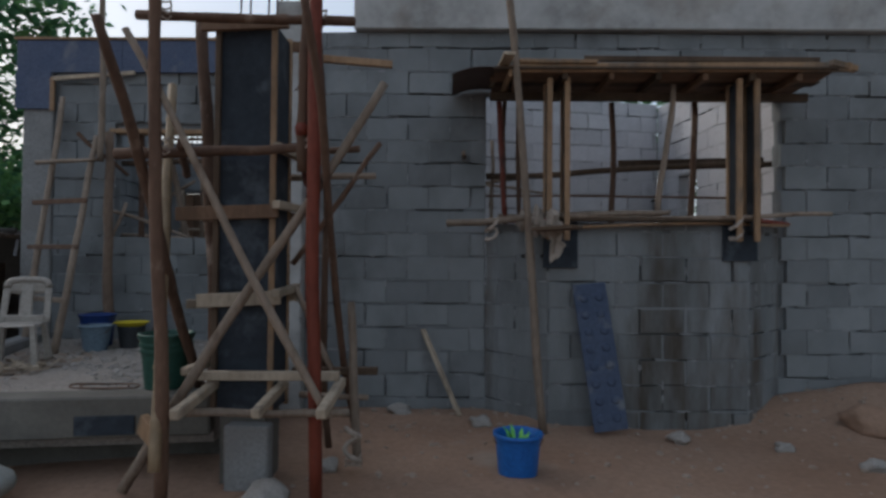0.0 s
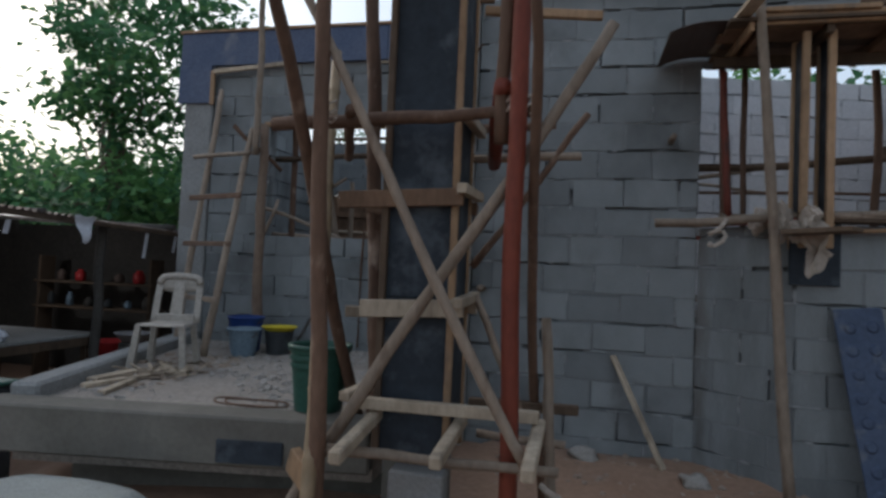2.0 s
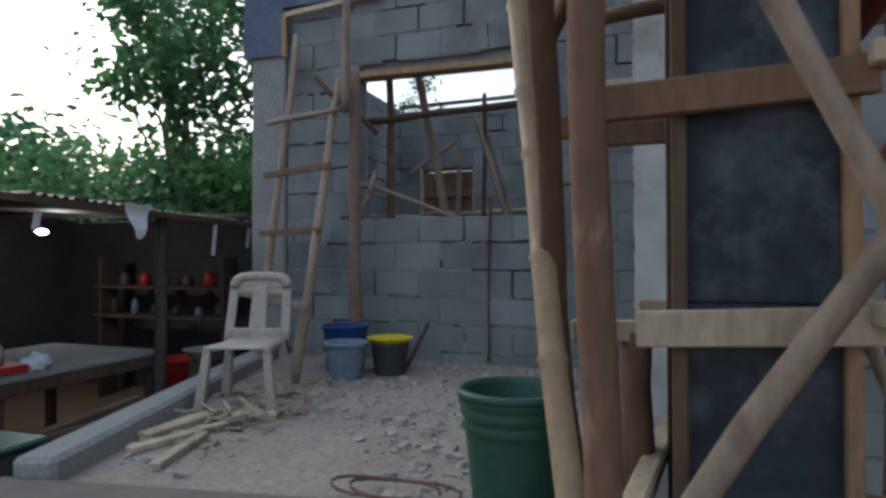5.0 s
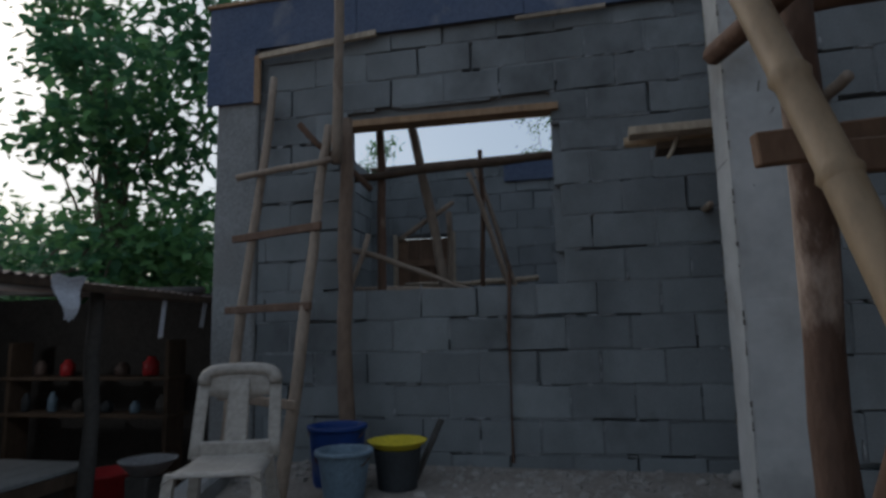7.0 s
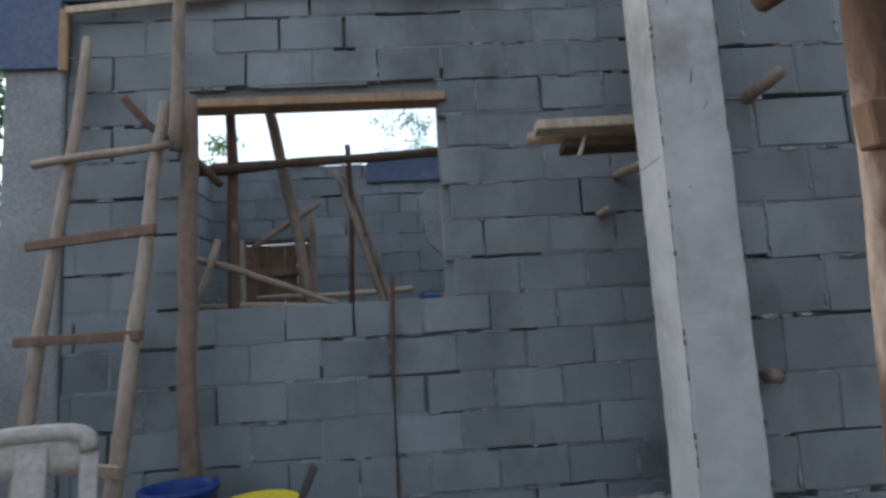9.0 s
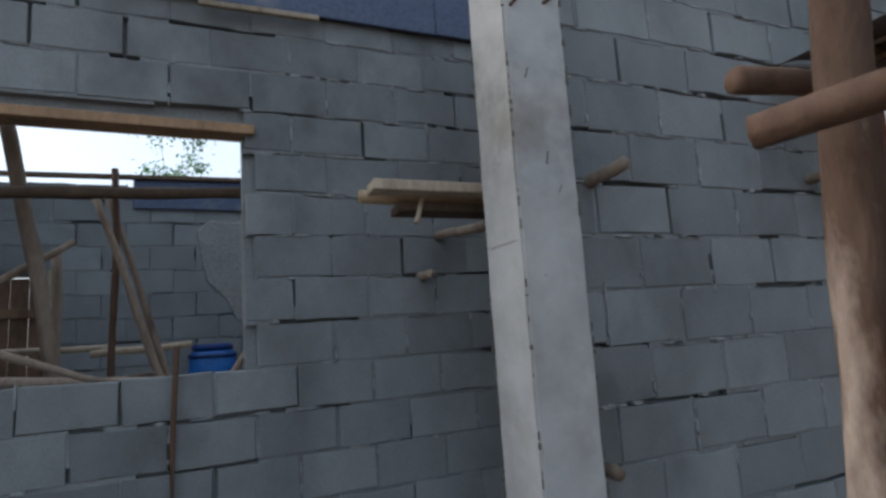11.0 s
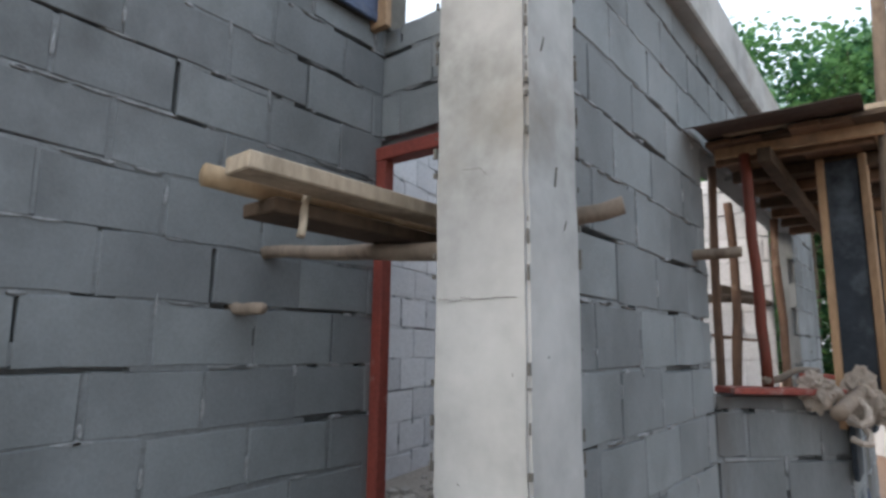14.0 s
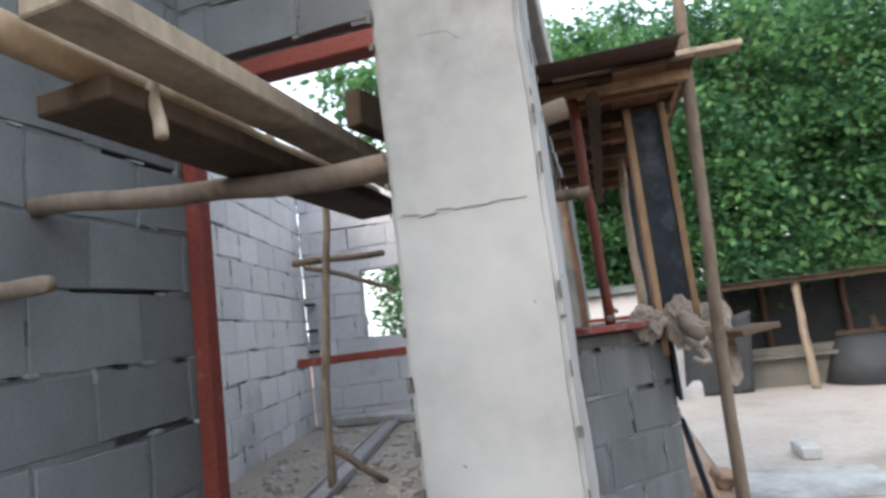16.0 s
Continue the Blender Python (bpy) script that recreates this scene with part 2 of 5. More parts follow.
def plank(a, b, w, t, roll=0.0, bevel=0.004):
    m, n = frame_of(a, b, roll)
    return boxed((-w / 2, -t / 2, 0), (w / 2, t / 2, n), bevel, m)


def level_beam(a, b, w, h, bevel=0.004):
    """A beam from a to b, w wide across and h high, its sides upright."""
    a, b = Vector(a), Vector(b)
    d = (b - a).normalized()
    side = Vector((0, 0, 1)).cross(d).normalized()
    up = d.cross(side)
    m = Matrix((d, side, up)).transposed().to_4x4()
    return boxed((0, -w / 2, -h / 2), ((b - a).length, w / 2, h / 2), bevel, Matrix.Translation(a) @ m)


def log(a, b, r0, r1=None, seed=0, bend=0.012, sides=9, knots=0, bumps=0.22):
    """A cut branch or bamboo: tapered, slightly bent, with knots or nodes."""
    r1 = r1 or r0 * 0.85
    rng = random.Random(seed * 77 + 5)
    m, n = frame_of(a, b)
    steps = max(4, min(16, int(n / 0.14)))
    rings, bm = [], bmesh.new()
    px, py = rng.uniform(0, 6.3), rng.uniform(0, 6.3)
    nodes = []
    for i in range(steps + 1):
        nodes.append((i / steps, 0.0))
    if knots:
        k = max(2, int(n / knots))
        for i in range(1, k):
            s = i / k + rng.uniform(-0.02, 0.02)
            nodes += [(s - 0.012 / n * 1.2, 0.0), (s, 0.2), (s + 0.014 / n * 1.2, 0.0)]
        nodes.sort()
    for s, swell in nodes:
        r = (r0 + (r1 - r0) * s) * (1 + swell)
        cx = n * bend * math.sin(s * 5.1 + px) + 0.11 * r0 * math.sin(s * 17 + py)
        cy = n * bend * math.sin(s * 4.3 + py) + 0.11 * r0 * math.sin(s * 15 + px)
        e = 0 if s in (0, 1) else 1
        ring = []
        for j in range(sides):
            a2 = 6.28318 * j / sides
            rr = r * (1 + (0 if knots else bumps) * (noise.noise((s * n * 5, math.cos(a2) * 1.2 + seed, math.sin(a2) * 1.2))))
            ring.append(bm.verts.new(m @ Vector((cx * min(1, s * 6, (1 - s) * 6) + rr * math.cos(a2), cy * min(1, s * 6, (1 - s) * 6) + rr * math.sin(a2), s * n))))
        rings.append(ring)
    for p, q in zip(rings, rings[1:]):
        for j in range(sides):
            bm.faces.new((p[j], p[(j + 1) % sides], q[(j + 1) % sides], q[j]))
    bm.faces.new(rings[0][::-1])
    bm.faces.new(rings[-1])
    return bm


def lathe(profile, sides=28, at=(0, 0, 0), cap=True):
    bm, rings = bmesh.new(), []
    for r, z in profile:
        rings.append([bm.verts.new((at[0] + r * math.cos(6.28318 * j / sides), at[1] + r * math.sin(6.28318 * j / sides), at[2] + z)) for j in range(sides)])
    for p, q in zip(rings, rings[1:]):
        for j in range(sides):
            bm.faces.new((p[j], p[(j + 1) % sides], q[(j + 1) % sides], q[j]))
    if cap:
        bm.faces.new(rings[0][::-1])
        bm.faces.new(rings[-1])
    return bm


def tube(points, r, sides=6):
    bm, rings = bmesh.new(), []
    pts = [Vector(p) for p in points]
    for i, p in enumerate(pts):
        d = (pts[min(i + 1, len(pts) - 1)] - pts[max(i - 1, 0)]).normalized()
        q = d.to_track_quat("Z", "Y")
        rings.append([bm.verts.new(p + q @ Vector((r * math.cos(6.28318 * j / sides), r * math.sin(6.28318 * j / sides), 0))) for j in range(sides)])
    for p, q in zip(rings, rings[1:]):
        for j in range(sides):
            bm.faces.new((p[j], p[(j + 1) % sides], q[(j + 1) % sides], q[j]))
    bm.faces.new(rings[0][::-1])
    bm.faces.new(rings[-1])
    return bm


def sheet(nx, ny, fn, thick=0.0):
    """A curved sheet from a function of (u, v) in 0..1, with a thickness."""
    bm = bmesh.new()
    g = [[bm.verts.new(fn(i / nx, j / ny)) for j in range(ny + 1)] for i in range(nx + 1)]
    for i in range(nx):
        for j in range(ny):
            bm.faces.new((g[i][j], g[i + 1][j], g[i + 1][j + 1], g[i][j + 1]))
    if thick:
        bm.normal_update()
        bmesh.ops.solidify(bm, geom=bm.faces[:], thickness=thick)
    return bm


def rough_up(bm, amount, freq, seed=0):
    for v in bm.verts:
        v.co += Vector(noise.noise_vector(v.co * freq + Vector((seed * 9.1, 0, 0)))) * amount
    return bm


# ---- ground ----


def ground_height(x, y):
    """Level yard, with a dirt bank that rises along the front wall and lower ground by the shack."""
    z = 0.0
    bank = max(0.0, 1 - abs(y - 5.3) / 1.5)
    z += bank * bank * (0.04 + 0.3 * min(1, max(0, (x - 2.2) / 1.6)))
    z -= 0.28 * min(1, max(0, (-3.6 - x) / 0.8))
    near = max(0.0, 1 - max(abs(x), abs(y - 3)) / 9)
    z += near * (0.05 * noise.noise((x * 0.8, y * 0.8, 0)) + 0.025 * noise.noise((x * 3, y * 3, 5)) + 0.012 * noise.noise((x * 9, y * 9, 8)))
    if x > -1.1 and y > 5.0:
        z += 0.03
    return z - 0.03


ticks = lambda a, b, s: list(np.arange(a, b, s))
xs = [-300, -120, -60, -30, -18] + ticks(-13, -5, 0.5) + ticks(-5, 5.5, 0.09) + ticks(5.5, 16, 0.5) + [18, 30, 60, 120, 300]
ys = [-300, -120, -60, -30, -15, -8, -4, -2] + ticks(-1, 2, 0.25) + ticks(2, 6.2, 0.09) + ticks(6.2, 13, 0.5) + [16, 24, 40, 80, 160, 300]
me = bpy.data.meshes.new("ground")
verts = [(x, y, float(ground_height(x, y))) for x in xs for y in ys]
w = len(ys)
me.from_pydata(verts, [], [(i * w + j, (i + 1) * w + j, (i + 1) * w + j + 1, i * w + j + 1) for i in range(len(xs) - 1) for j in range(w - 1)])
tagged(part("ground", me, DIRT, smooth=True), "reddish brown dirt yard with pale dusty patches", "ground", kind="structure")

# pale concrete yard beside the house
yard = boxed((3.4, -6, -0.05), (12.5, 4.35, 0.035), 0.01)
tagged(part("pavement", yard, YARD), "pale worn concrete yard with a crack", "pavement", kind="structure")

# ---- block walls ----
COURSE, LONG, THICK = 0.2165, 0.388, 0.15
block_meshes = {}


def block_mesh(length, height, kind, mat):
    key = (round(length, 2), round(height, 2), kind, mat.name)
    if key not in block_meshes:
        rng = random.Random(str(key))
        h, d, bm, ring = height / 2, THICK / 2, bmesh.new(), []
        spots = ((-1, -1), (-0.3, -1), (0.4, -1), (1, -1), (1, 1), (0.3, 1), (-0.4, 1), (-1, 1))
        wob = [(rng.uniform(-1, 1) * 0.004, rng.uniform(-1, 1) * 0.0045) for _ in spots]
        for yy, sh in ((-d, 0.003), (-d + 0.004, 0), (d, 0)):
            ring.append([bm.verts.new((sx * (length / 2 - sh) + a, yy, sz * (h - sh) + b)) for (sx, sz), (a, b) in zip(spots, wob)])
        for p, q in zip(ring, ring[1:]):
            for j in range(8):
                bm.faces.new((p[j], q[j], q[(j + 1) % 8], p[(j + 1) % 8]))
        bm.faces.new(ring[0])
        bm.faces.new(ring[-1][::-1])
        me2 = finish(bm, "block")
        me2.materials.append(mat)
        block_meshes[key] = me2
    return block_meshes[key]


def block_wall(name, label, u0, u1, z0, z1, origin, angle=0.0, course=1.628, joint=-1.664, holes=(), mat=BLOCK, seed=1, tail=LONG):
    """A hollow-block wall: u runs from origin along angle (degrees), the outer face looks to the right of that run; rectangular openings."""
    rng = random.Random(seed)
    base = Matrix.Translation((*origin, 0)) @ pose(0, 0, 0, 0, 0, angle)
    cuts_u = sorted({u0, u1, *[v for hole in holes for v in hole[:2] if u0 < v < u1]})
    cuts_z = sorted({z0, z1, *[v for hole in holes for v in hole[2:] if z0 < v < z1]})
    inset = 0.045
    bm = bmesh.new()
    for a, b in zip(cuts_u, cuts_u[1:]):
        for c, d in zip(cuts_z, cuts_z[1:]):
            mu, mz = (a + b) / 2, (c + d) / 2
            if not any(h[0] < mu < h[1] and h[2] < mz < h[3] for h in holes):
                box(bm, (a, inset, c), (b, THICK - inset, d))
    bmesh.ops.remove_doubles(bm, verts=bm.verts[:], dist=0.0004)
    bmesh.ops.transform(bm, matrix=base, verts=bm.verts[:])
    wall = tagged(part(name, bm, MORTAR_PALE if mat is BLOCK_PALE else MORTAR), label, "wall", kind="structure")
    first = math.floor((z0 - course) / COURSE)
    last = math.ceil((z1 - course) / COURSE)
    made = []
    for k in range(first, last):
        lo, hi = max(z0, course + k * COURSE), min(z1, course + (k + 1) * COURSE)
        if hi - lo < 0.05:
            continue
        start = joint + (0 if k % 2 else LONG / 2)
        n0 = math.floor((u0 - start) / LONG)
        for i in range(n0, n0 + int((u1 - u0) / LONG) + 3):
            a, b = max(u0, start + i * LONG), min(u1, start + (i + 1) * LONG)
            spans = [(a, b)]
            for h in holes:
                if h[2] < (lo + hi) / 2 < h[3]:
                    spans = [s for p, q in spans for s in ((p, min(q, h[0])), (max(p, h[1]), q)) if s[1] - s[0] > 0.001]
            made += [(p, q, lo, hi) for p, q in spans if q - p > 0.05]
    for p, q, lo, hi in made:
        gap = rng.choice((0.008, 0.01, 0.012, 0.015, 0.018, 0.022))
        mesh = block_mesh(round(q - p - gap, 2), round(hi - lo - gap, 2), rng.randrange(4), mat)
        ob = part("block", mesh, mat, wall)
        at = ((p + q) / 2 + rng.uniform(-1, 1) * 0.004, THICK / 2 + rng.uniform(-1, 1) * 0.002, (lo + hi) / 2 + rng.uniform(-1, 1) * 0.004)
        ob.matrix_basis = base @ Matrix.Translation(at) @ pose(0, 0, 0, rng.uniform(-0.4, 0.4), rng.uniform(-0.5, 0.5), rng.uniform(-0.35, 0.35))
    joints = bmesh.new()
    loose = Vector((seed * 7.3, 0, 0))

    def bed(u, v, a, b):
        """One piece of joint mortar, u to v along the wall and a to b in height, where it has not fallen out."""
        level = round(a / COURSE) * 5.37
        gone = noise.noise(Vector((u * 1.7, level, 0)) + loose) + 0.4 * noise.noise(Vector((u * 6.1, level, 4)) + loose)
        if b - a > 0.03:
            gone = noise.noise(Vector((u * 9.7, level, 7)) + loose) + 0.25 * noise.noise(Vector((u * 9.7, a * 14, 9)) + loose)
        if gone < open_at:
            deep = 0.0025 + 0.004 * rng.random()
            box(joints, (u, deep, a), (v, 0.05, b), base)

    open_at = 0.3 if mat is BLOCK_PALE else 0.13
    for p, q, lo, hi in made:
        n = max(1, round((q - p) / 0.07))
        for k in range(n):
            bed(p + (q - p) * k / n, p + (q - p) * (k + 1) / n, lo - 0.012, lo + 0.012)
        for k in range(3):
            bed(q - 0.012, q + 0.012 if q + 0.012 < u1 and not any(abs(q - h[0]) < 0.02 for h in holes) else q, lo + 0.012 + (hi - lo - 0.024) * k / 3, lo + 0.012 + (hi - lo - 0.024) * (k + 1) / 3)
    tagged(part("joint_mortar", joints, MORTAR_PALE if mat is BLOCK_PALE else MORTAR, wall), kind="stuff")
    lumps = bmesh.new()
    for p, q, lo, hi in made:
        for n in range(rng.choice((0, 1, 1, 2, 2, 3, 4))):
            along = rng.random() < 0.7
            u = rng.uniform(p, q) if along else q
            z = lo if along else rng.uniform(lo, hi)
            lu, lz = (rng.uniform(0.015, 0.085), rng.uniform(0.004, 0.011)) if along else (rng.uniform(0.005, 0.012), rng.uniform(0.02, 0.06))
            ring = [(u + lu * math.cos(a) * rng.uniform(0.7, 1.2), z + lz * math.sin(a) * rng.uniform(0.6, 1.3)) for a in np.linspace(0, 5.5, 8)]
            rim = [lumps.verts.new(base @ Vector((a, 0.012, b))) for a, b in ring]
            top = [lumps.verts.new(base @ Vector((u + (a - u) * 0.7, -0.004, z + (b - z) * 0.7))) for a, b in ring]
            lumps.faces.new(top)
            for j in range(8):
                lumps.faces.new((rim[j], rim[(j + 1) % 8], top[(j + 1) % 8], top[j]))
    tagged(part("mortar_smear", lumps, SMEAR, wall), kind="stuff")
    return wall


W2 = (-3.74, -2.295, 1.59, 2.85)
YB, YA = 6.605, 5.40
FLOOR = 0.46

# porch floor: a raised slab, rubble fill with a smooth edge beam
bm = bmesh.new()
outline = [(-3.52, 3.54), (-1.5, 3.86), (-1.5, 5.45), (-0.5, 5.45), (-0.5, 6.62), (-4.5, 6.62)]
low = [bm.verts.new((x, y, 0.16)) for x, y in outline]
top = [bm.verts.new((x, y, FLOOR)) for x, y in outline]
bm.faces.new(top)
bm.faces.new(low[::-1])
for i in range(len(outline)):
    j = (i + 1) % len(outline)
    bm.faces.new((low[i], low[j], top[j], top[i]))
tagged(part("porch_floor", bm, SCREED), "dusty unfinished concrete porch floor strewn with rubble", "floor", kind="structure")
footing = [(-3.4, 3.84), (-1.5, 4.14), (-1.5, 5.4), (-0.6, 5.5), (-0.6, 6.6), (-4.4, 6.6)]
bm = bmesh.new()
low = [bm.verts.new((x, y, -0.4)) for x, y in footing]
top = [bm.verts.new((x, y, 0.162)) for x, y in footing]
bm.faces.new(top)
bm.faces.new(low[::-1])
for i in range(len(footing)):
    j = (i + 1) % len(footing)
    bm.faces.new((low[i], low[j], top[j], top[i]))
# footing takes the dark concrete so its colour carries the recess shade
tagged(part("footing_wall", rough_up(bm, 0.004, 3), CONCRETE_DARK), "recessed footing below the porch slab, coloured dark for its shade", "footing", kind="structure")
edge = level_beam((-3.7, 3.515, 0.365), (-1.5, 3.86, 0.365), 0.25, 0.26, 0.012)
tagged(part("slab_edge", rough_up(edge, 0.006, 3), CONCRETE_DARK), "dark grey concrete edge beam of the porch", "edge beam", kind="structure")
kerb = level_beam((-3.60, 3.66, 0.44), (-4.52, 6.55, 0.44), 0.17, 0.24, 0.02)
tagged(part("kerb", rough_up(kerb, 0.01, 3), PLASTER), "rough concrete kerb along the porch side", "kerb", kind="structure")

# ---- the house shell ----
INSIDE = 0.87
ENTRY = 1.05
bm = bmesh.new()
rooms = [(-4.6, 6.76, -0.46, 9.58, INSIDE), (-0.47, 5.56, 3.25, 8.3, ENTRY)]
for x0, y0, x1, y1, z1 in rooms:
    box(bm, (x0, y0, -0.2), (x1, y1, z1))
tagged(part("house_floor", bm, SCREED), "dusty rubble-strewn floor inside the unfinished house", "floor", kind="structure")
BAY = (0.4, 3.12, 0.3, 2.93)
block_wall("wall_front", "grey hollow-block front wall with rough mortar joints", -1.27, 4.45, -0.25, 3.52, (0, YA), course=1.634, joint=-0.905, holes=[BAY], seed=2)
slant = math.hypot(0.5, 0.47)
block_wall("wall_bay_side", "grey hollow-block slanted side of the window bay", 0, slant, -0.25, 1.72, (0.4, YA), -43.2, course=1.645, joint=0.15, mat=BLOCK_MUD, seed=8)
block_wall("wall_bay_front", "grey patched hollow-block front of the window bay", 0, 1.7, -0.25, 1.72, (0.9, 4.93), 0, course=1.645, joint=0.2, mat=BLOCK_MUD, seed=9)
block_wall("wall_bay_side", "grey hollow-block slanted side of the window bay", 0, slant, -0.25, 1.72, (2.6, 4.93), 43.2, course=1.645, joint=0.15, mat=BLOCK_MUD, seed=10)
block_wall("wall_porch", "grey hollow-block wall behind the porch", -4.45, -0.622, 0.3, 3.5, (0, YB), holes=[W2], seed=3)
block_wall("wall_entry", "grey hollow-block wall over the entry door", -YB - 0.14, -YA - 0.155, 0.3, 3.5, (-0.62, 0), -90, joint=-6.3, holes=[(-6.76, -5.62, 0.2, 2.86)], seed=4)
block_wall("wall_back", "grey hollow-block back wall with a dark doorway", -4.76, -0.47, 0.3, 3.28, (0, 9.6), joint=0.1, holes=[(-4.3, -3.6, 0.2, 2.45)], mat=BLOCK, seed=5)
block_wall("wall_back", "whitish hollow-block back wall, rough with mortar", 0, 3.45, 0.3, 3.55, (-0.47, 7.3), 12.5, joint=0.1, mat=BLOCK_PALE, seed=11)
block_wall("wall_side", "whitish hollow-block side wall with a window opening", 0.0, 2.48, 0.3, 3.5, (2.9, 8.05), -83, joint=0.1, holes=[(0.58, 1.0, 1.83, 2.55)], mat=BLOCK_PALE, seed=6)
block_wall("wall_partition", "grey hollow-block partition inside the house", -9.6, -7.3, 0.3, 3.1, (-0.62, 0), -90, joint=0.1, seed=12)
block_wall("wall_left", "grey hollow-block side wall of the house", -9.598, -YB - 0.152, 0.3, 3.3, (-4.76, 0), -90, joint=0.1, seed=7)

beam = boxed((-0.83, 5.32, 3.52), (4.5, 5.56, 3.82), 0.01)
tagged(part("roof_beam", rough_up(beam, 0.004, 2), CONCRETE), "smooth grey concrete beam on the front wall", "beam", kind="structure")
bm = boxed((-1.53, 5.27, -0.2), (-1.275, 5.53, 3.75))
bmesh.ops.subdivide_edges(bm, edges=[e for e in bm.edges if e.calc_length() > 1], cuts=40)
bmesh.ops.bevel(bm, geom=[e for e in bm.edges if abs(e.verts[0].co.z - e.verts[1].co.z) > 0.05], offset=0.009, segments=2, affect="EDGES")
tagged(part("column", rough_up(bm, 0.005, 9), CONCRETE), "pale cast-concrete column with chipped edges", "column", kind="structure")
tagged(part("column", rough_up(boxed((-4.79, 6.575, -0.2), (-4.452, 6.85, 3.5), 0.012), 0.006, 2), PLASTER), "plastered grey corner column", "column", kind="structure")

# ---- formwork round the porch column ----
rng = random.Random(4)
c1 = thing("column_formwork", "black panelled column formwork with timber battens", "formwork", (-1.22, 3.76, 0))
for x0, y0, x1, y1 in ((-1.385, 3.60, -1.06, 3.618), (-1.385, 3.90, -1.06, 3.918), (-1.405, 3.60, -1.387, 3.918), (-1.058, 3.60, -1.04, 3.918)):
    for z0, z1 in ((0.42, 1.18), (1.184, 2.87)):
        part("panel", boxed((x0, y0, z0), (x1, y1, z1), 0.003), PHENOLIC, c1, "scuffed black form panel")
for x, y in ((-1.40, 3.585), (-1.045, 3.585), (-1.40, 3.935), (-1.045, 3.935)):
    part("stud", plank((x, y, 0.4), (x, y, 2.9), 0.035, 0.03), LUMBER_DARK if x < -1.2 else LUMBER, c1)
for z, x0, x1, mat in ((1.67, -1.64, -1.0, LUMBER_BROWN), (1.13, -1.50, -0.98, LUMBER_PALE), (2.86, -1.5, -0.95, LUMBER_BROWN)):
    part("batten", level_beam((x0, 3.555, z - 0.01), (x1, 3.555, z + 0.015), 0.035, 0.085), mat, c1)
    part("batten", level_beam((x0, 3.97, z), (x1, 3.97, z), 0.03, 0.07), mat, c1)
for z in (1.72, 1.17, 2.08):
    part("tie", level_beam((-1.0, 3.5, z), (-1.0, 4.03, z + 0.02), 0.05, 0.05), LUMBER_PALE, c1)
tagged(part("column", rough_up(boxed((-1.37, 3.62, -0.1), (-1.075, 3.9, 2.86)), 0.004, 4), CONCRETE_DARK), "dark concrete column core inside formwork", "column", kind="structure")
foot = rough_up(boxed((-1.30, 3.50, -0.05), (-1.03, 3.62, 0.36), 0.01), 0.01, 4)
tagged(part("concrete_block", foot, PLASTER), "upright grey concrete block at the column foot", "block")
tagged(part("form_plate", level_beam((-2.285, 3.602, 0.32), (-1.93, 3.658, 0.32), 0.016, 0.12, 0.003), PHENOLIC), "black plate against the porch edge", "plate")

# ---- scaffold ----
sc = thing("scaffold", "lashed scaffold of round poles, bamboo and lumber", "scaffold", (-1.2, 3.5, 0))
part("pole", log((-1.585, 3.30, -0.03), (-1.555, 3.08, 3.2), 0.038, 0.032, 1, 0.006), POLE_BROWN, sc, smooth=True)
part("pole", log((-0.715, 3.42, -0.03), (-0.725, 3.23, 3.4), 0.04, 0.04, 2, 0.004, sides=12, bumps=0.05), POLE_RED, sc, "red-brown painted post", True)
part("pole", log((-0.80, 3.36, 1.9), (-0.79, 3.30, 3.3), 0.034, 0.03, 3, 0.008), POLE_BROWN, sc, smooth=True)
part("pole", log((-1.69, 4.10, 0.46), (-1.68, 2.74, 2.58), 0.036, 0.027, 4, 0.008), POLE_BROWN, sc, smooth=True)
part("pole", log((-1.605, 4.20, 0.45), (-1.70, 4.02, 3.1), 0.046, 0.04, 5, 0.006, sides=12), POLE_BARK, sc, smooth=True)
part("pole", log((-1.555, 3.15, 0.2), (-1.92, 4.08, 2.62), 0.034, 0.029, 7, 0.002, knots=0.27, sides=14), BAMBOO, sc, "thick dry bamboo", True)
part("pole", log((-0.60, 4.3, 0.0), (-0.68, 2.80, 2.75), 0.026, 0.022, 10, 0.012), POLE_BROWN, sc, smooth=True)
part("pole", log((-0.78, 4.12, 0.05), (-0.86, 4.02, 2.9), 0.026, 0.022, 11, 0.01), POLE_BROWN, sc, smooth=True)
part("pole", log((-0.53, 3.84, 0.02), (-0.60, 3.92, 1.1), 0.03, 0.026, 31, 0.008), POLE_GREY, sc, smooth=True)
part("brace", log((-1.84, 3.35, 0.02), (-0.33, 3.42, 2.45), 0.032, 0.026, 12, 0.006), POLE_GREY, sc, smooth=True)
part("brace", log((-1.75, 3.13, 2.66), (-0.62, 3.29, 0.48), 0.02, 0.026, 13, 0.006), POLE_GREY, sc, smooth=True)
part("brace", log((-1.02, 3.98, 1.35), (-0.42, 4.0, 2.2), 0.02, 0.018, 14, 0.008), POLE_BROWN, sc, smooth=True)
part("brace", log((-0.98, 3.9, 1.2), (-0.72, 3.95, 0.6), 0.02, 0.02, 15, 0.008), POLE_GREY, sc, smooth=True)
part("ledger", log((-1.92, 3.36, 2.0), (-0.66, 3.37, 2.05), 0.034, 0.028, 16, 0.004), POLE_BROWN, sc, smooth=True)
part("ledger", log((-1.79, 3.33, 2.82), (-0.5, 3.34, 2.79), 0.03, 0.027, 17, 0.004), POLE_BROWN, sc, smooth=True)
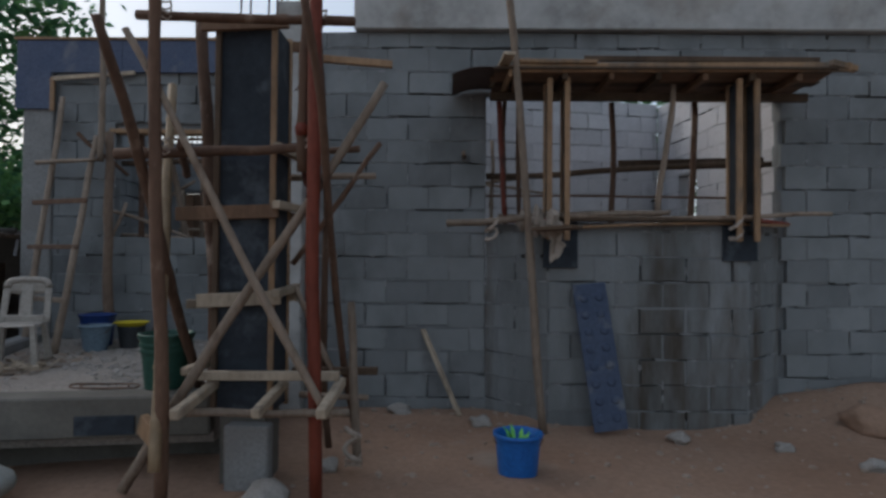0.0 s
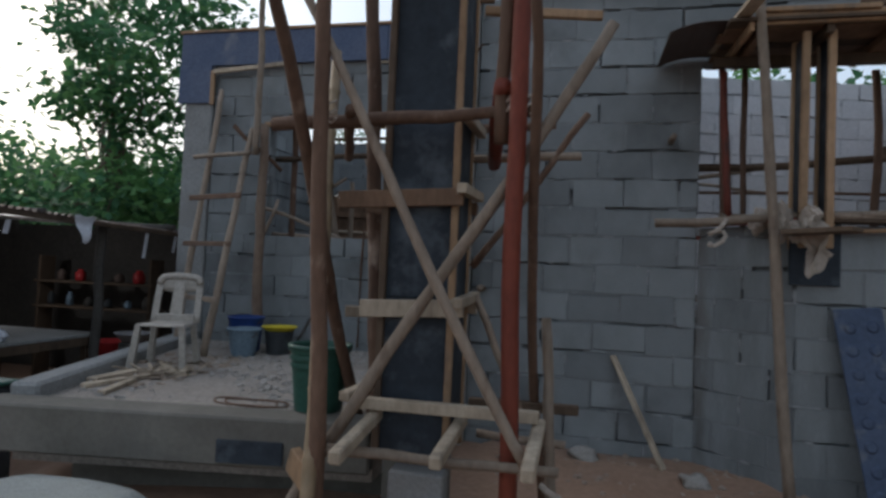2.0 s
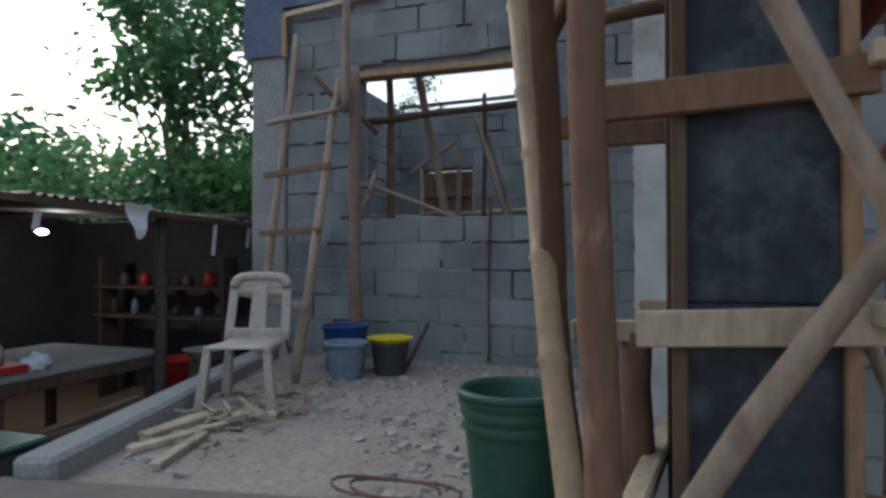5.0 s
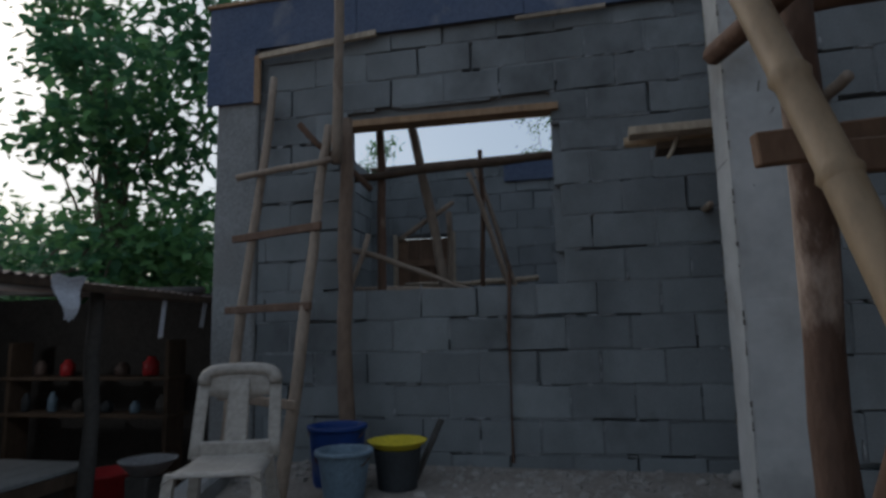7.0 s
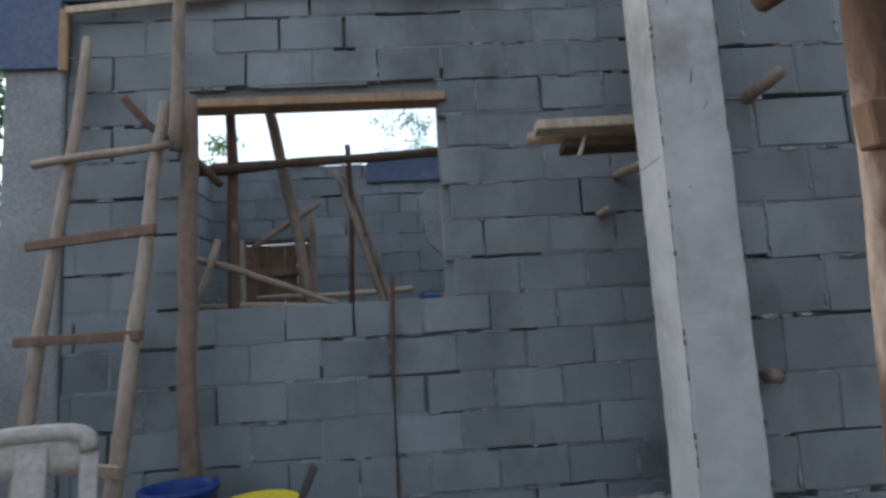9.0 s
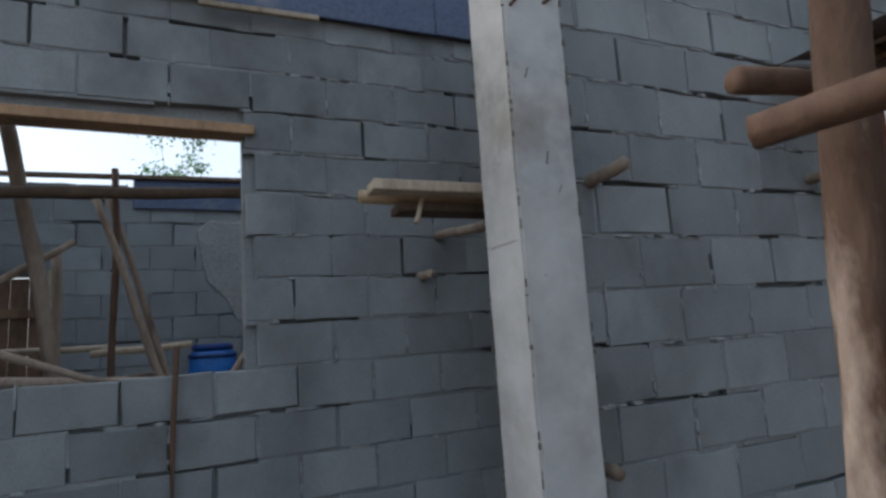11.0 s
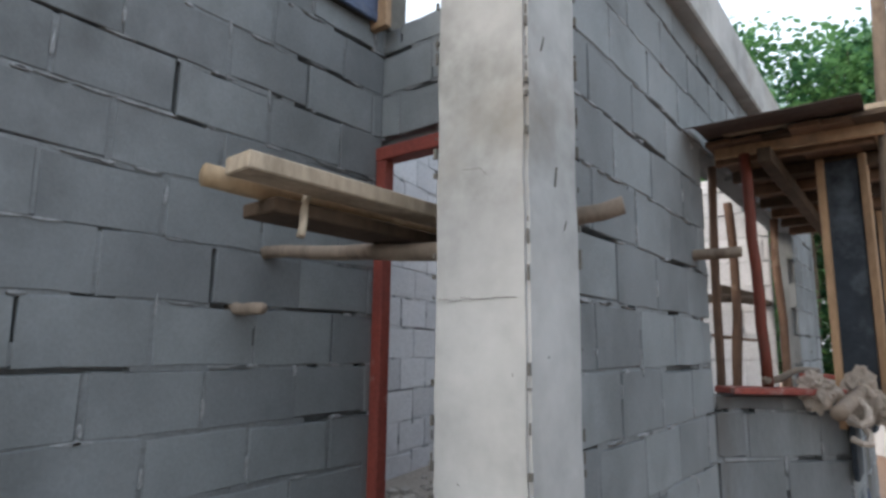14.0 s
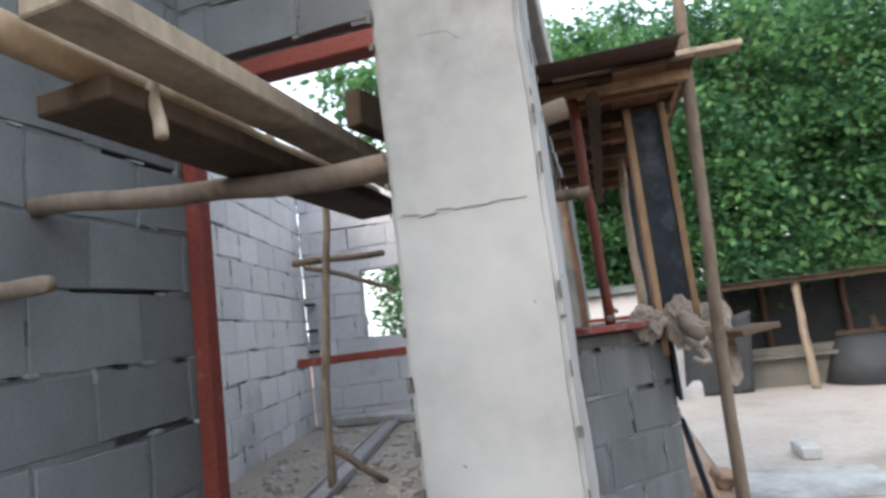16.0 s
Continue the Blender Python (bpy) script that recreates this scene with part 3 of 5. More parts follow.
part("ledger", log((-1.05, 3.98, 1.95), (-0.45, 4.0, 1.97), 0.024, 0.022, 18, 0.004), POLE_GREY, sc, smooth=True)
part("ledger", log((-0.8, 3.3, 2.15), (-0.92, 4.0, 1.92), 0.04, 0.036, 19, 0.006), POLE_RED, sc, smooth=True)
part("ledger", log((-1.83, 4.13, 1.985), (-1.50, 3.3, 2.05), 0.027, 0.028, 20, 0.006), POLE_BROWN, sc, smooth=True)
part("ledger", log((-1.62, 4.31, 2.17), (-0.6, 4.22, 2.2), 0.028, 0.026, 34, 0.006), POLE_BROWN, sc, smooth=True)
part("ledger", level_beam((-1.02, 4.08, 2.83), (-0.36, 4.18, 2.81), 0.04, 0.05), LUMBER, sc)
part("ledger", log((-1.55, 3.28, 0.5), (-0.50, 3.3, 0.5), 0.024, 0.022, 21, 0.004), POLE_GREY, sc, smooth=True)
part("ledger", level_beam((-1.48, 3.52, 0.665), (-0.60, 3.5, 0.675), 0.05, 0.055), LUMBER_PALE, sc, "pale lumber ledger")
part("ledger", level_beam((-1.0, 3.95, 0.62), (-0.42, 3.98, 0.62), 0.05, 0.05), LUMBER_DARK, sc)
part("ledger", log((-0.95, 3.95, 0.46), (-0.48, 3.96, 0.44), 0.022, 0.02, 33, 0.006), POLE_GREY, sc, smooth=True)
part("ledger", level_beam((-1.80, 3.98, 1.70), (-1.15, 4.05, 1.75), 0.035, 0.072), LUMBER_BROWN, sc, "weathered lumber ledger")
part("ledger", level_beam((-1.68, 3.82, 1.08), (-1.15, 3.86, 1.09), 0.04, 0.06), LUMBER_PALE, sc)
for a, b in (((-1.37, 2.98, 0.56), (-1.40, 3.62, 0.60)), ((-1.0, 3.16, 0.525), (-0.985, 3.7, 0.59)), ((-0.61, 3.03, 0.56), (-0.60, 3.6, 0.62))):
    part("putlog", level_beam(a, b, 0.055, 0.06, 0.008), LUMBER_PALE, sc, "sawn pale putlog")
part("putlog", level_beam((-1.52, 3.44, 0.7), (-1.40, 4.2, 0.74), 0.06, 0.05, 0.008), LUMBER_PALE, sc)
part("post", log((-1.50, 3.85, 0.46), (-1.50, 3.85, 1.08), 0.045, 0.045, 22, 0.002), POLE_BROWN, sc, smooth=True)
part("wedge", level_beam((-1.72, 3.34, 0.42), (-1.58, 3.24, 0.35), 0.05, 0.12), LUMBER, sc)
for i, (x, y, z) in enumerate(((-1.6, 3.24, 2.02), (-0.73, 3.34, 2.06), (-1.6, 3.24, 2.81), (-0.72, 3.33, 2.8), (-0.55, 3.77, 0.06))):
    ring = [(x + 0.052 * math.cos(t * 0.7), y + 0.055 * math.sin(t * 0.7), z + 0.004 * t - 0.03 + 0.012 * math.sin(t * 2.2)) for t in range(20)]
    part("lashing", tube(ring, 0.006, 5), SACK, sc)
twist = [(-0.55 + 0.05 * math.sin(t * 0.8), 3.72 + 0.05 * math.cos(t * 0.8), 0.05 + 0.02 * t) for t in range(14)]
part("lashing", tube(twist, 0.016, 6), SACK, sc, "knotted rag")

# ---- window bay: sill, canopy formwork and shores ----
cf = thing("window_formwork", "timber formwork for the canopy and posts of the window bay", "formwork", (1.75, 4.93, 1.72))
# deck boards and joists use dark lumber to put underside shade into their colour
for i in range(6):
    y = 4.64 + i * 0.124
    part("deck_board", level_beam((0.45 + rng.uniform(-0.05, 0.02), y + 0.062, 2.945), (3.22 + rng.uniform(-0.05, 0.05), y + 0.062, 2.955), 0.1225, 0.02 + 0.004 * (i % 2), 0.002), LUMBER_BROWN if i % 3 else LUMBER_DARK, cf)
part("end_board", level_beam((0.46, 5.3, 2.985), (0.52, 4.42, 2.985), 0.09, 0.028), LUMBER_PALE, cf, "tan end board sticking out past the pole")
part("end_board", level_beam((0.53, 5.36, 2.93), (0.55, 4.66, 2.925), 0.03, 0.09), LUMBER, cf)
for i in range(7):
    x = 0.62 + i * 0.38
    part("joist", level_beam((x, 4.7, 2.90), (x, 5.38, 2.90), 0.045, 0.06), LUMBER_DARK if i % 2 else LUMBER_BROWN, cf)
part("fascia", level_beam((0.60, 4.685, 2.955), (3.30, 4.685, 2.975), 0.03, 0.075), LUMBER, cf, "tan lumber edge board")
part("fascia", level_beam((0.62, 4.67, 3.005), (1.25, 4.67, 3.0), 0.05, 0.03), LUMBER, cf)
part("fascia", level_beam((1.15, 4.69, 3.035), (3.05, 4.69, 3.03), 0.03, 0.045), LUMBER_DARK, cf)
part("fascia", level_beam((3.12, 4.66, 3.0), (3.36, 4.72, 2.97), 0.06, 0.05), LUMBER, cf)
part("beam", level_beam((0.42, 5.12, 2.84), (3.2, 5.12, 2.84), 0.06, 0.07), LUMBER_DARK, cf)
part("canopy_sheet", sheet(10, 14, lambda u, v: (0.08 + u * 0.75, 4.72 + v * 0.66, 2.97 + 0.05 * u + 0.016 * math.sin(v * 44) - 0.05 * (1 - u) ** 2 + 0.02 * math.sin(u * 7)), 0.004), TIN, cf, "bent rusty tin sheet")
part("canopy_sheet", sheet(4, 14, lambda u, v: (0.78 + u * 0.5, 4.74 + v * 0.62, 3.02 + 0.014 * math.sin(v * 44)), 0.004), TIN, cf)
for x, w in ((0.885, 1), (1.03, 1), (2.44, -1), (2.585, -1)):
    part("form_panel", boxed((x - 0.008, 4.785, 1.62), (x + 0.008, 4.925, 2.88), 0.002), PHENOLIC, cf, "scuffed black form panel")
    for y in (4.765, 4.945):
        part("stud", plank((x, y, 1.56), (x, y, 2.90), 0.045, 0.035), LUMBER, cf, "tan lumber stud")
for x, z0, z1 in ((0.99, 1.33, 1.72), (2.5, 1.4, 1.7)):
    part("form_panel", boxed((x - 0.13, 4.90, z0), (x + 0.16, 4.922, z1), 0.003), PHENOLIC, cf)
for a, b in (((0.42, 5.36, 1.745), (0.92, 4.88, 1.735)), ((0.90, 4.90, 1.74), (2.62, 4.90, 1.745)), ((2.6, 4.9, 1.74), (3.1, 5.36, 1.74))):
    front = a[1] == b[1]
    part("sill_board", level_beam(a, b, 0.16, 0.03), LUMBER_DARK if front else RED_STEEL, cf, "dark old sill board" if front else "red-brown sill board")
part("shore", log((0.56, 5.2, 1.76), (0.50, 5.22, 2.88), 0.026, 0.026, 41, 0.001, sides=8, bumps=0.03), POLE_RED, cf, "red painted shore", True)
part("shore", log((1.62, 5.55, 0.95), (1.60, 5.55, 2.9), 0.03, 0.028, 42, 0.008), POLE_BROWN, cf, smooth=True)
part("shore", log((1.84, 4.97, 1.76), (1.97, 4.95, 2.9), 0.027, 0.024, 43, 0.012), POLE_GREY, cf, smooth=True)
part("shore", log((2.28, 5.4, 0.95), (2.33, 5.4, 2.9), 0.03, 0.028, 44, 0.01), POLE_BROWN, cf, smooth=True)
part("shore", log((0.60, 5.5, 0.95), (0.58, 5.5, 2.9), 0.022, 0.02, 45, 0.01), POLE_BROWN, cf, smooth=True)
part("shore", log((0.72, 5.45, 0.95), (0.70, 5.42, 2.9), 0.022, 0.022, 46, 0.003), POLE_BROWN, cf, smooth=True)
part("rail", log((0.04, 4.88, 1.70), (1.9, 4.84, 1.80), 0.03, 0.022, 47, 0.008), POLE_GREY, cf, smooth=True)
part("rail", log((1.0, 4.82, 1.76), (3.25, 4.86, 1.80), 0.022, 0.018, 48, 0.012), POLE_GREY, cf, smooth=True)
part("rail", log((0.85, 4.86, 1.68), (2.9, 4.87, 1.70), 0.014, 0.012, 49, 0.01), LUMBER, cf, smooth=True)
part("rail", log((0.5, 5.2, 1.79), (1.9, 5.15, 1.81), 0.018, 0.016, 50, 0.012), POLE_GREY, cf, smooth=True)
part("rail", log((0.42, 5.62, 2.20), (3.2, 5.62, 2.34), 0.03, 0.028, 51, 0.006), LUMBER_DARK, cf, smooth=True)
part("rail", level_beam((1.7, 5.66, 2.32), (3.1, 5.66, 2.36), 0.03, 0.10), LUMBER_DARK, cf)
part("rail", log((0.4, 5.7, 2.02), (3.0, 5.7, 2.02), 0.012, 0.012, 52, 0.002), POLE_BROWN, cf, smooth=True)
knot = [(0.42 + 0.05 * math.sin(t * 0.9), 4.85 + 0.04 * math.cos(t * 0.9), 1.72 - 0.012 * t + 0.03 * math.sin(t)) for t in range(14)]
part("lashing", tube(knot, 0.014, 6), SACK, cf, "knotted rag")
knot = [(2.42 + 0.05 * math.sin(t * 0.9), 4.78 + 0.04 * math.cos(t * 0.9), 1.76 - 0.014 * t + 0.03 * math.sin(t)) for t in range(16)]
part("lashing", tube(knot, 0.014, 6), SACK, cf)


def rag(at, size, seed):
    """Crumpled stiff paper: a lump folded along sharp creases."""
    bm = bmesh.new()
    bmesh.ops.create_icosphere(bm, subdivisions=4, radius=1)
    off = Vector((seed * 3.7, seed * 1.3, 0))
    for v in bm.verts:
        d = Vector(v.co)
        q = d + 0.35 * Vector(noise.noise_vector(d * 1.7 + off))
        fold = abs(noise.noise(q * 2.3 + off)) + 0.5 * abs(noise.noise(q * 4.9 + off))
        f = 0.82 + 0.5 * noise.noise(d * 1.1 + off) + 0.55 * fold
        v.co = Vector((at[0] + d.x * size[0] * f, at[1] + d.y * size[1] * f, at[2] + d.z * size[2] * f - 0.25 * size[2] * max(0, f - 1)))
    return bm


for at, size, seed in (((0.80, 4.86, 1.72), (0.05, 0.08, 0.11), 1), ((0.90, 4.69, 1.73), (0.05, 0.08, 0.08), 2), ((0.72, 5.02, 1.745), (0.06, 0.08, 0.08), 3), ((0.84, 4.77, 1.66), (0.04, 0.07, 0.07), 5)):
    tagged(part("cement_sack", rag(at, size, seed), SACK), "crumpled brown paper cement sack on the sill", "sack", group="sacks on the sill")
drape = lambda u, v: (0.86 + 0.1 * u + 0.03 * math.sin(v * 9 + u * 5), 4.74 - 0.12 * u - 0.04 * v + 0.02 * math.sin(u * 11 + v * 4), 1.74 - 0.36 * v * (0.6 + 0.4 * math.sin(u * 3.1)) + 0.012 * math.sin(u * 23))
tagged(part("cement_sack", rough_up(sheet(10, 14, drape, 0.003), 0.018, 9, 4), SACK), "torn paper cement sack hanging over the sill", "sack", group="sacks on the sill")
tagged(part("yard_pole", log((0.838, 4.71, -0.02), (0.46, 4.64, 4.3), 0.034, 0.028, 60, 0.005), POLE_GREY, smooth=True), "tall weathered pole standing against the canopy", "pole")
tagged(part("pole_bracket", level_beam((0.76, 4.66, 1.64), (1.05, 4.42, 1.65), 0.16, 0.03), LUMBER_DARK), "rough dark board fixed to the pole", "board")
lean = pose(1.38, 4.68, 0.03, -11, -6, 4)
bm = boxed((-0.14, -0.004, 0), (0.14, 0.004, 1.2), 0.002, lean)
for k in range(8):
    for dx in (-0.07, 0.06):
        disc = [lean @ Vector((dx + 0.04 * math.cos(a) + 0.01 * (k % 2), 0, 0.1 + 0.14 * k + 0.04 * math.sin(a))) for a in np.linspace(0, 5.76, 12)]
        outer = [bm.verts.new(v + lean.to_3x3() @ Vector((0, -0.0035, 0))) for v in disc]
        inner = [bm.verts.new(v + (lean @ Vector((dx, 0, 0.1 + 0.14 * k)) - v) * 0.35 + lean.to_3x3() @ Vector((0, -0.013, 0))) for v in disc]
        bm.faces.new(inner)
        for q in range(12):
            bm.faces.new((outer[q], outer[(q + 1) % 12], inner[(q + 1) % 12], inner[q]))
tagged(part("steel_sheet", bm, BLUE_SHEET), "blue-grey dimpled steel sheet leaning on the bay wall", "sheet")
tagged(part("leaning_plank", plank((0.17, 5.1, 0.03), (-0.17, 5.37, 0.75), 0.055, 0.022), LUMBER_PALE), "thin pale plank leaning on the wall", "plank")


def stub(a, b, r, seed):
    tagged(part("pole_stub", log(a, b, r, r * 0.9, seed, 0.01), POLE_GREY, smooth=True), "cut pole stub still set in the block wall", "pole", group="pole stubs in the walls")


stub((-1.14, 5.48, 2.265), (-1.075, 5.23, 2.315), 0.028, 70)
stub((0.2, 5.48, 2.36), (0.19, 5.2, 2.35), 0.026, 71)
stub((-1.36, 6.68, 2.06), (-1.375, 6.43, 2.05), 0.024, 72)
stub((-1.17, 5.48, 1.2), (-1.18, 5.32, 1.2), 0.03, 73)
for i, (a, b) in enumerate((((-1.50, 5.28, 2.89), (-1.40, 5.04, 3.0)), ((-1.36, 5.28, 2.92), (-1.2, 5.08, 3.02)))):
    tagged(part("rebar", tube([a, [(p + q) / 2 + 0.01 for p, q in zip(a, b)], b], 0.007), STEEL), "bent rusty reinforcing bar on the column", "rebar", group="bent bars")
for x, y in ((-1.50, 5.3), (-1.31, 5.3), (-1.5, 5.5), (-1.31, 5.5), (-0.3, 5.45), (-0.1, 5.45), (-1.3, 3.68), (-1.12, 3.68), (-1.3, 3.86), (-1.12, 3.86)):
    z0 = 3.7 if y > 5 else 2.8
    tagged(part("rebar", tube([(x, y, z0), (x + 0.01, y, z0 + 0.5), (x - 0.01, y + 0.01, z0 + 1.0)], 0.008), STEEL), "upright rusty reinforcing bar", "rebar", group="upright bars")

marks = bmesh.new()
mrng = random.Random(17)
for x, y, dx, dy in ((-1.53, 5.27, -1, -1), (-1.275, 5.27, 1, -1), (-1.53, 5.53, -1, 1)):
    z = 0.6
    while z < 3.6:
        z += mrng.choice((0.012, 0.02, 0.03, 0.05, 0.09, 0.2))
        w, h = mrng.uniform(0.001, 0.0045), mrng.uniform(0.004, 0.03)
        box(marks, (x - w, y - w, z), (x + w, y + w, z + h))
for u, z, l, a in (*[(5.3 + 0.03 * k, 2.03 + 0.002 * math.sin(k * 2.1), 0.031, 9 * math.sin(k * 3.3)) for k in range(7)], (5.36, 2.3, 0.05, 45), (5.395, 2.335, 0.05, 5), (5.31, 1.86, 0.008, 80), (5.45, 1.62, 0.008, 30), (5.38, 1.45, 0.006, 10)):
    m = Matrix.Translation((-1.5305, u, z)) @ pose(0, 0, 0, a, 0, 0)
    box(marks, (-0.001, 0, -0.0006), (0.0008, l, 0.0006), m)
for u, z, l, a in ((-1.46, 2.62, 0.06, 70), (-1.40, 2.30, 0.07, 80), (-1.36, 2.2, 0.04, 60), (-1.45, 1.9, 0.01, 20)):
    m = Matrix.Translation((u, 5.2695, z)) @ pose(0, 0, 0, 0, -a, 0)
    box(marks, (0, -0.0012, -0.0018), (l * 0.7, 0.0012, 0.0018), m)
tagged(part("column_chips", marks, CONCRETE_DARK), "dark chips and tie-wire ends on the column", "chips", kind="stuff")

# ---- porch wall: formwork of the beam, lintel, plank and stick ----
bf = thing("beam_formwork", "blue-painted plywood beam formwork along the wall top", "formwork", (-2.8, 6.6, 3.5))
for i, (x0, x1) in enumerate(((-4.86, -3.66), (-3.656, -2.44), (-2.436, -1.2), (-1.196, -0.72))):
    part("side_board", boxed((x0, 6.555, 3.48 + 0.004 * (i % 2)), (x1, 6.575, 3.85), 0.003), BLUE_PLY, bf, "scuffed blue form board")
part("side_board", boxed((-4.86, 6.54, 3.06), (-4.46, 6.56, 3.477), 0.003), BLUE_PLY, bf)
part("rim", level_beam((-4.88, 6.56, 3.865), (-0.72, 6.56, 3.865), 0.05, 0.03), LUMBER, bf)
part("cleat", level_beam((-4.42, 6.53, 3.40), (-3.5, 6.53, 3.47), 0.035, 0.045), LUMBER_PALE, bf)
part("cleat", level_beam((-2.5, 6.53, 3.44), (-1.9, 6.53, 3.45), 0.03, 0.03), LUMBER_PALE, bf)
part("cleat", plank((-4.44, 6.545, 3.04), (-4.44, 6.545, 3.42), 0.05, 0.025), LUMBER, bf)
part("end_board", boxed((-0.73, 6.5, 3.45), (-0.69, 6.75, 3.9), 0.003), LUMBER, bf)
tagged(part("roof_beam", boxed((-4.75, 6.58, 3.5), (-0.5, 6.76, 3.8)), CONCRETE_DARK), "concrete beam inside the formwork", "beam", kind="structure")
lintel = level_beam((-3.80, 6.645, 2.825), (-2.24, 6.645, 2.815), 0.15, 0.05)
tagged(part("window_lintel", lintel, LUMBER), "raw tan lumber lintel board of the window", "lintel", kind="structure")

sp = thing("plank_shelf", "work platform of planks and a bamboo beside the entry", "scaffold", (-1.6, 6.0, 2.3))
part("plank", level_beam((-1.87, 5.865, 2.35), (-0.60, 5.79, 2.335), 0.11, 0.045), LUMBER_PALE, sp, "pale sawn plank")
part("plank", level_beam((-1.72, 5.985, 2.285), (-0.5, 5.92, 2.275), 0.16, 0.04), LUMBER_DARK, sp)
part("bamboo", log((-1.885, 5.975, 2.335), (-0.55, 5.93, 2.33), 0.03, 0.03, 80, 0.002, knots=0.3, sides=12), BAMBOO, sp, smooth=True)
part("stick", log((-1.25, 6.62, 2.28), (-1.2, 5.5, 2.21), 0.026, 0.03, 81, 0.01), POLE_GREY, sp, "weathered round stick", True)
part("stick", log((-1.61, 5.92, 2.33), (-1.68, 5.85, 2.2), 0.011, 0.011, 82), LUMBER_PALE, sp, smooth=True)
part("plank", level_beam((-1.1, 5.75, 2.42), (-0.7, 5.62, 2.40), 0.05, 0.10), LUMBER_DARK, sp)

df = thing("door_frame", "rusty red primed steel door frame set in the entry", "door frame", (-0.6, 6.1, 0.75))
part("jamb", boxed((-0.665, 6.54, 0.6), (-0.60, 6.60, 2.80), 0.004), RED_STEEL, df)
part("jamb", boxed((-0.70, 5.60, 0.6), (-0.60, 5.66, 2.80), 0.004), RED_STEEL, df)
part("head", boxed((-0.67, 5.60, 2.80), (-0.58, 6.60, 2.865), 0.004), RED_STEEL, df)

# ---- ladder and poles on the porch wall ----
ld = thing("ladder", "home-made ladder of rough round poles with nailed rungs", "ladder", (-4.0, 6.2, 0.46))
rail_a = (Vector((-4.30, 5.98, 0.46)), Vector((-4.22, 6.39, 3.15)))
rail_b = (Vector((-3.69, 5.53, 0.46)), Vector((-3.715, 6.2, 2.68)))
part("rail", log(*rail_a, 0.034, 0.027, 90, 0.005), POLE_GREY, ld, smooth=True)
part("rail", log(*rail_b, 0.036, 0.028, 91, 0.006), POLE_GREY, ld, smooth=True)
for z, over, flat in ((0.96, 0.16, True), (1.49, 0.2, True), (1.97, 0.2, True), (2.41, 0.22, False)):
    a = rail_a[0].lerp(rail_a[1], (z - rail_a[0].z) / (rail_a[1].z - rail_a[0].z))
    b = rail_b[0].lerp(rail_b[1], (z - rail_b[0].z) / (rail_b[1].z - rail_b[0].z))
    run = (b - a).normalized()
    near = Vector((0.02, -0.045, 0))
    a, b = a - run * over + near, b + run * 0.05 + near
    if flat:
        part("rung", rough_up(level_beam(a, b, 0.022, 0.048), 0.008, 5, z), POLE_BROWN if z > 1.2 else POLE_GREY, ld, "nailed flat lumber rung")
    else:
        part("rung", log(a, b, 0.023, 0.02, 120, 0.004), POLE_GREY, ld, smooth=True)
tagged(part("shore_pole", log((-3.68, 6.42, 0.46), (-3.63, 6.28, 2.75), 0.052, 0.044, 92, 0.004), POLE_WARM, smooth=True), "dull brown round shore pole beside the window", "pole")
tagged(part("crooked_pole", log((-3.63, 6.12, 2.40), (-3.585, 6.04, 4.5), 0.034, 0.028, 93, 0.006), POLE_GREY, smooth=True), "pale crooked pole rising above the wall", "pole")
tagged(part("stick", log((-3.72, 6.42, 1.42), (-3.55, 6.5, 2.0), 0.02, 0.018, 94, 0.02), POLE_GREY, smooth=True), "thin pale stick lashed to the pole", "stick")
tagged(part("stick", log((-3.93, 6.2, 2.72), (-3.52, 6.48, 2.30), 0.022, 0.02, 95, 0.02), POLE_BROWN, smooth=True), "dark crooked stick lashed to the pole", "stick")
tagged(part("stick", log((-3.75, 6.5, 1.92), (-2.85, 6.75, 1.60), 0.022, 0.016, 96, 0.012), POLE_GREY, smooth=True), "thin stick lying across the window", "stick")

# ---- inside the house ----
ws = thing("window_shores", "poles shoring the room behind the porch window", "scaffold", (-3, 7.4, 0.75))
for i, (a, b, r, mat) in enumerate((((-3.62, 6.95, 0.75), (-3.60, 6.9, 3.2), 0.035, POLE_BROWN), ((-3.0, 7.3, 0.75), (-3.38, 7.0, 2.95), 0.04, POLE_GREY),
                                   ((-2.45, 7.6, 0.9), (-3.05, 7.7, 2.7), 0.025, POLE_GREY), ((-2.42, 7.65, 0.9), (-3.0, 7.76, 2.75), 0.022, POLE_GREY),
                                   ((-2.95, 7.7, 0.75), (-2.95, 7.72, 2.9), 0.022, POLE_BROWN), ((-3.6, 7.1, 1.55), (-2.7, 7.3, 1.62), 0.015, POLE_GREY),
                                   ((-3.55, 7.2, 2.05), (-3.1, 7.25, 2.35), 0.02, POLE_GREY), ((-3.25, 7.9, 0.75), (-3.28, 7.9, 2.4), 0.03, POLE_GREY),
                                   ((-2.38, 7.0, 1.5), (-1.95, 7.05, 2.15), 0.02, POLE_GREY), ((-2.16, 7.2, 0.75), (-2.1, 7.2, 2.9), 0.035, LUMBER),
                                   ((-3.1, 8.0, 1.75), (-2.5, 8.0, 1.78), 0.025, LUMBER_PALE), ((-3.9, 8.6, 1.8), (-3.0, 8.6, 1.8), 0.025, LUMBER_PALE),
                                   ((-4.0, 6.86, 2.50), (-1.7, 6.84, 2.545), 0.032, LUMBER_DARK), ((-2.3, 6.95, 1.55), (-4.2, 7.0, 1.68), 0.03, POLE_GREY))):
    part("pole", log(a, b, r, r * 0.9, 100 + i, 0.006), mat, ws, smooth=True)
bdoor = thing("back_door", "brown plank door closing the back doorway", "door", (-3.95, 9.65, 0.87))
